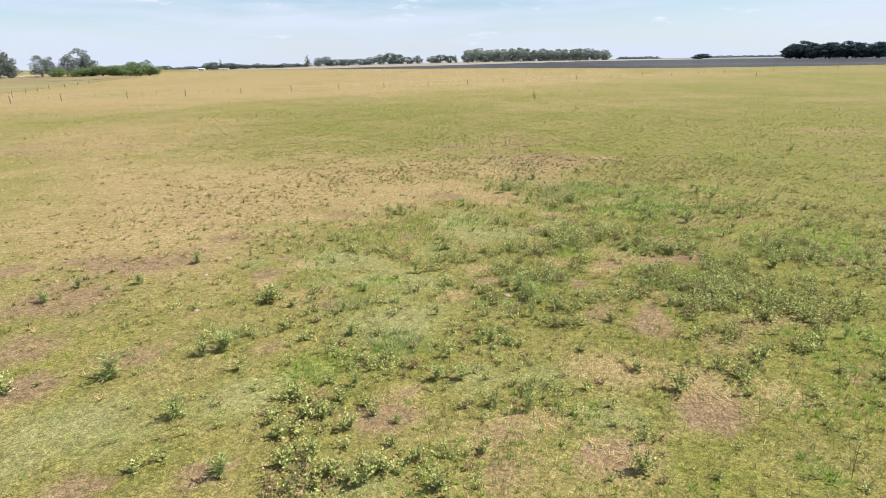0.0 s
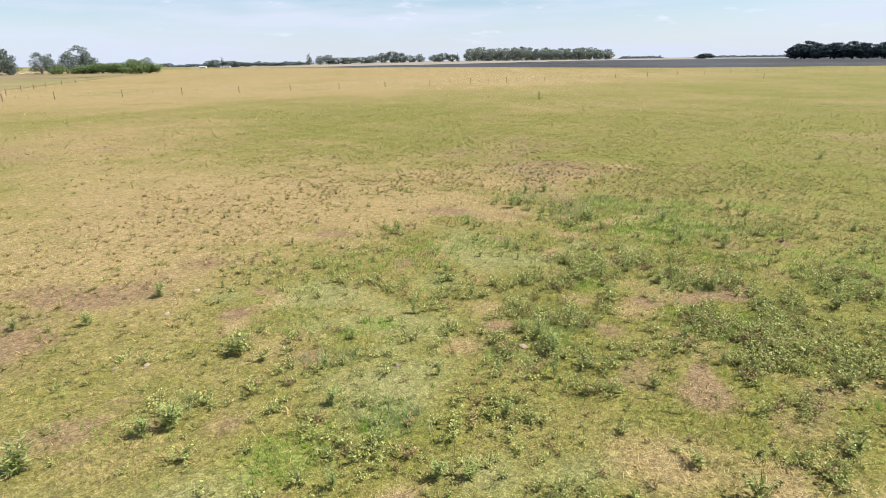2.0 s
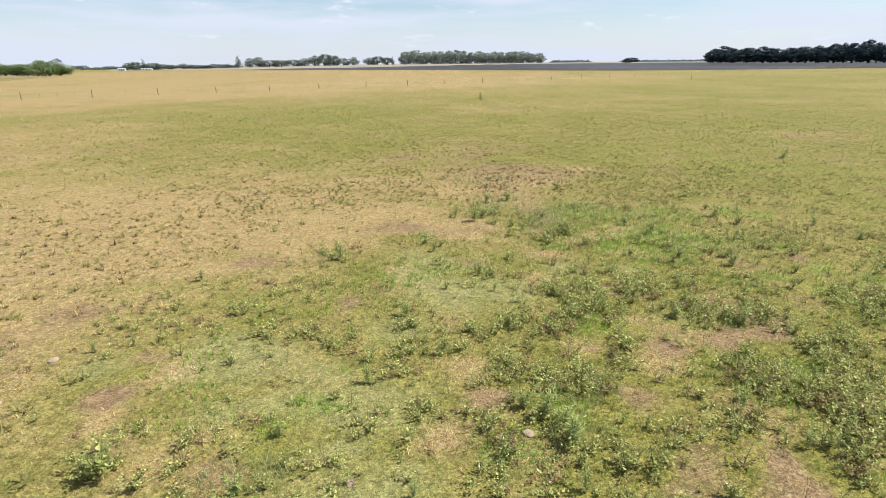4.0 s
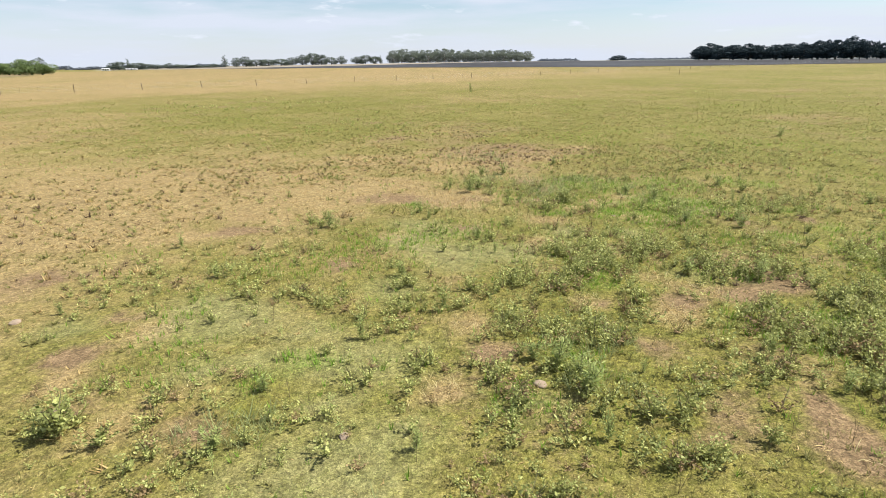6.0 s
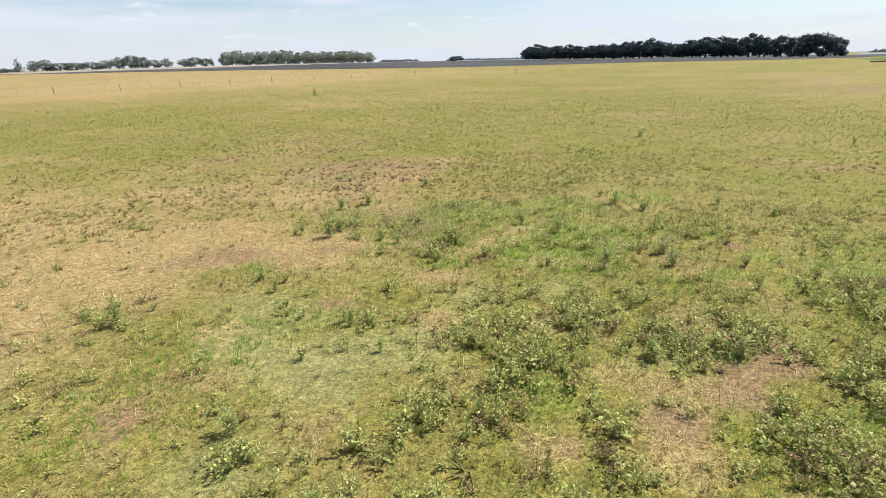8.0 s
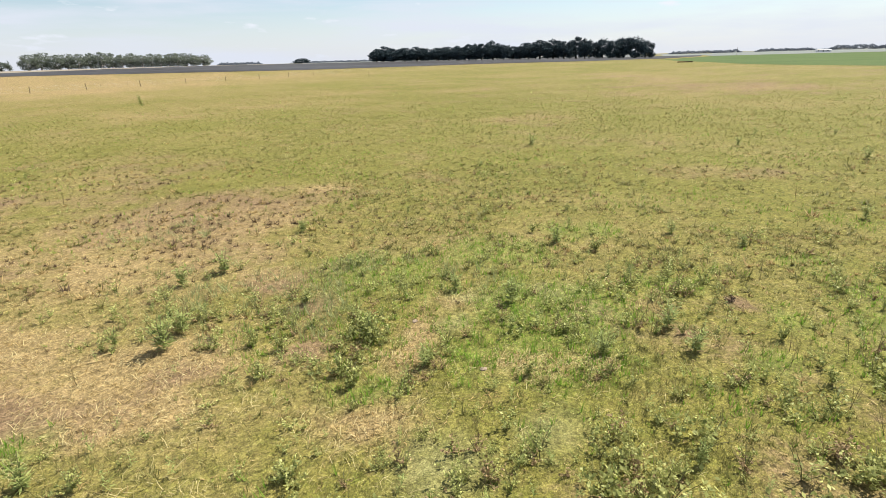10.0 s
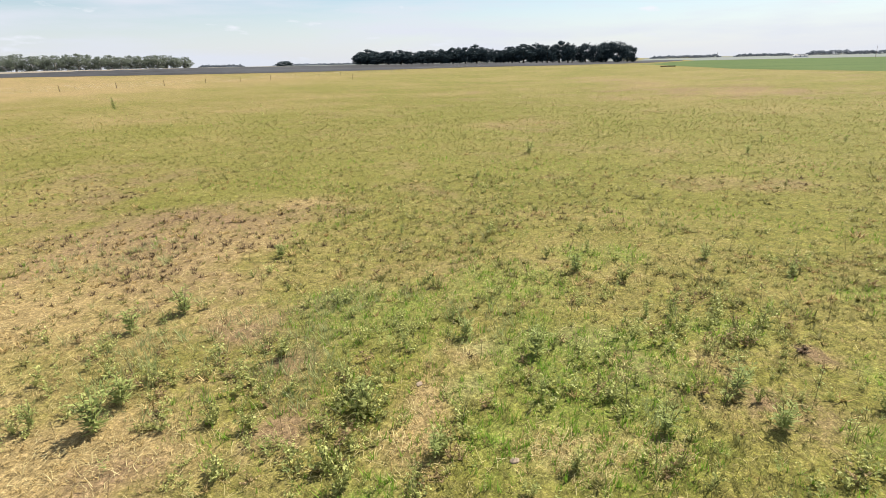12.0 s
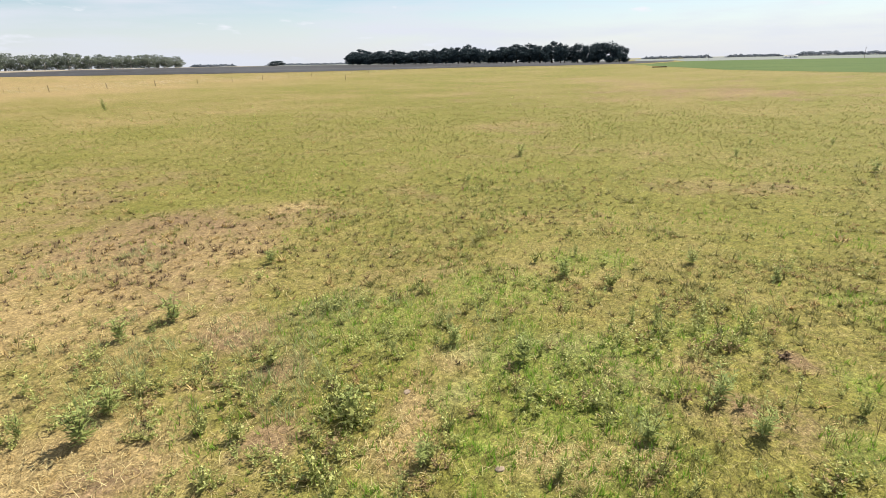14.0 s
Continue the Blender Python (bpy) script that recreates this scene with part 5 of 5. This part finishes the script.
# more of the same over the near stretch of the pasture
for x, y, h in ((29.5, 23.2, 0.55), (30.1, 28.7, 0.5), (23.05, 36.1, 0.7), (34.8, 29.9, 0.4), (36.4, 26.5, 0.4), (19.6, 20.5, 0.45), (15.8, 17.7, 0.5), (14.9, 21.7, 0.4), (17.3, 33.7, 0.35)):
    plant("narrow_leaved_weed", NARROW_SET[int(x) % 6], x, y, h, h * 1.1, "upright grey-green narrow-leaved weed in the turf", "narrow-leaved weeds")
for k in range(240):
    x, y = plants.uniform(-11, 15), plants.uniform(6.5, 30)
    _, dryness, _, weedy = (float(v) for v in cover(np.array(x), np.array(y)))
    if plants.random() < 0.35 + weedy - 0.3 * dryness:
        if plants.random() < 0.55:
            h = plants.uniform(0.2, 0.42)
            plant("broadleaf_weed", BROAD_SET[k % 6], x, y, h * 0.85, h * 0.8, "bushy broad-leaved green weed growing in the turf", "broad-leaved weeds")
        else:
            h = plants.uniform(0.25, 0.5)
            plant("narrow_leaved_weed", NARROW_SET[k % 6], x, y, h, h * 0.7, "upright grey-green narrow-leaved weed in the turf", "narrow-leaved weeds")
plant("tall_weed", NARROW_SET[2], 15.25, 92.0, 1.6, 1.0, "tall dark weed standing alone before the fence", "")


# ---------------------------------------------------------------- stones, dung
def lump(name, x, y, sx, sy, sz, material, label, category, group="", seed=0, rough=0.22):
    rng = random.Random(seed)
    bm = bmesh.new()
    bmesh.ops.create_icosphere(bm, subdivisions=3, radius=1.0)
    for v in bm.verts:
        n = noise.noise(v.co * 1.6 + Vector((seed, 0, 0))) + 0.5 * noise.noise(v.co * 4.1 + Vector((0, seed, 0)))
        v.co *= 1 + rough * n
        v.co.z = max(v.co.z, -0.35)
    bmesh.ops.scale(bm, vec=(sx, sy, sz), verts=bm.verts)
    ob = new(name, from_bm(name, bm, material, True))
    ob.matrix_world = pose(x, y, float(ground_height(x, y)) + sz * 0.15, 0, 0, rng.uniform(0, 360))
    return tagged(ob, label, category, group)


for i, (x, y, s) in enumerate([(-7.1, 16.9, 0.11), (-7.3, 15.5, 0.08), (-7.1, 12.8, 0.07), (-6.5, 12.95, 0.08), (1.68, 13.5, 0.11), (-1.05, 12.7, 0.07), (-4.9, 13.8, 0.06), (6.64, 23.7, 0.06), (6.47, 21.7, 0.06)]):
    lump("stone", x, y, s, s * 0.8, s * 0.35, STONE, "pale rounded stone lying in the turf", "stone", "pale stones", i + 3)
for i, (x, y, s) in enumerate([(0.31, 8.55, 0.26), (-2.02, 17.55, 0.24), (11.5, 20.4, 0.28), (3.6, 25.5, 0.2), (6.7, 16.4, 0.18)]):
    plant("dead_weed", DEAD_SET[i % 3], x, y, s * 0.55, s * 1.3, "collapsed dark brown dead weed on the turf", "dead weeds")


# ---------------------------------------------------------------- fences
def post_mesh():
    bm = bmesh.new()
    bmesh.ops.create_cone(bm, cap_ends=True, segments=8, radius1=0.065, radius2=0.055, depth=1.65)
    for v in bm.verts:
        v.co += Vector((0.012 * noise.noise(v.co * 3), 0.012 * noise.noise(v.co * 4 + Vector((5, 0, 0))), 0.60 + (0.03 * v.co.x / 0.08 if v.co.z > 0 else 0)))
    bmesh.ops.bevel(bm, geom=[e for e in bm.edges if abs(e.verts[0].co.z - e.verts[1].co.z) < 0.05], offset=0.012, segments=1, affect="EDGES")
    return from_bm("post", bm, POST_WOOD)


def dropper_mesh():
    bm = bmesh.new()
    bmesh.ops.create_cube(bm, size=1)
    bmesh.ops.scale(bm, vec=(0.022, 0.028, 0.95), verts=bm.verts)
    bmesh.ops.translate(bm, vec=(0, 0, 0.75), verts=bm.verts)
    bmesh.ops.bevel(bm, geom=bm.edges[:], offset=0.006, segments=1, affect="EDGES")
    return from_bm("dropper", bm, POST_WOOD)


POST, DROPPER = post_mesh(), dropper_mesh()
lean = random.Random(3)


def fence(name, spots, label, droppers=0):
    """Posts along a line of places, five wires, and thin droppers between the posts."""
    root = new(name)
    tagged(root, label, "fence")
    at = [Vector((x, y, float(ground_height(x, y)))) for x, y in spots]
    for i, p in enumerate(at):
        ob = part("post", POST, None, root)
        ob.matrix_basis = pose(*p, lean.gauss(0, 2.5), lean.gauss(0, 4), lean.uniform(0, 360)) @ Matrix.Diagonal((1, 1, lean.uniform(0.85, 1.1), 1))
        if i and droppers:
            for k in range(1, droppers + 1):
                q = at[i - 1].lerp(p, k / (droppers + 1))
                d = part("dropper", DROPPER, None, root)
                d.matrix_basis = pose(*q, lean.gauss(0, 2), lean.gauss(0, 2), lean.uniform(0, 360))
    for h in (0.3, 0.55, 0.8, 1.05, 1.3):
        v, f = tube([p + Vector((0, 0, h)) for p in at], [0.0025] * len(at), 4)
        part("wire", mesh_of("wire", v, f, WIRE), None, root)
    return root


POSTS_X = [-82, -75, -65.1, -55.5, -45.4, -35.4, -25.2, -14.6, -3.5, 7.5, 18.2, 30.5, 43, 56, 69, 82, 95, 108.5, 122.5, 136.5, 151, 166, 181, 197.5, 214, 232, 250, 270, 292, 315]
fence("wire_fence", [(x, 155 + 0.58 * x) for x in POSTS_X], "wire fence on weathered wooden posts crossing the pasture", 3)
fence("side_fence", [(-82, 107.4), (-97, 128), (-111, 151.6), (-118, 166), (-123, 178.5), (-131, 198), (-139, 218), (-147, 238)],
      "wire fence on wooden posts leading away to the hedge")
lone = new("lone_post", POST)
lone.matrix_world = pose(92, 166, 0, 0, 3, 40)
tagged(lone, "single weathered wooden post in the open pasture", "post")
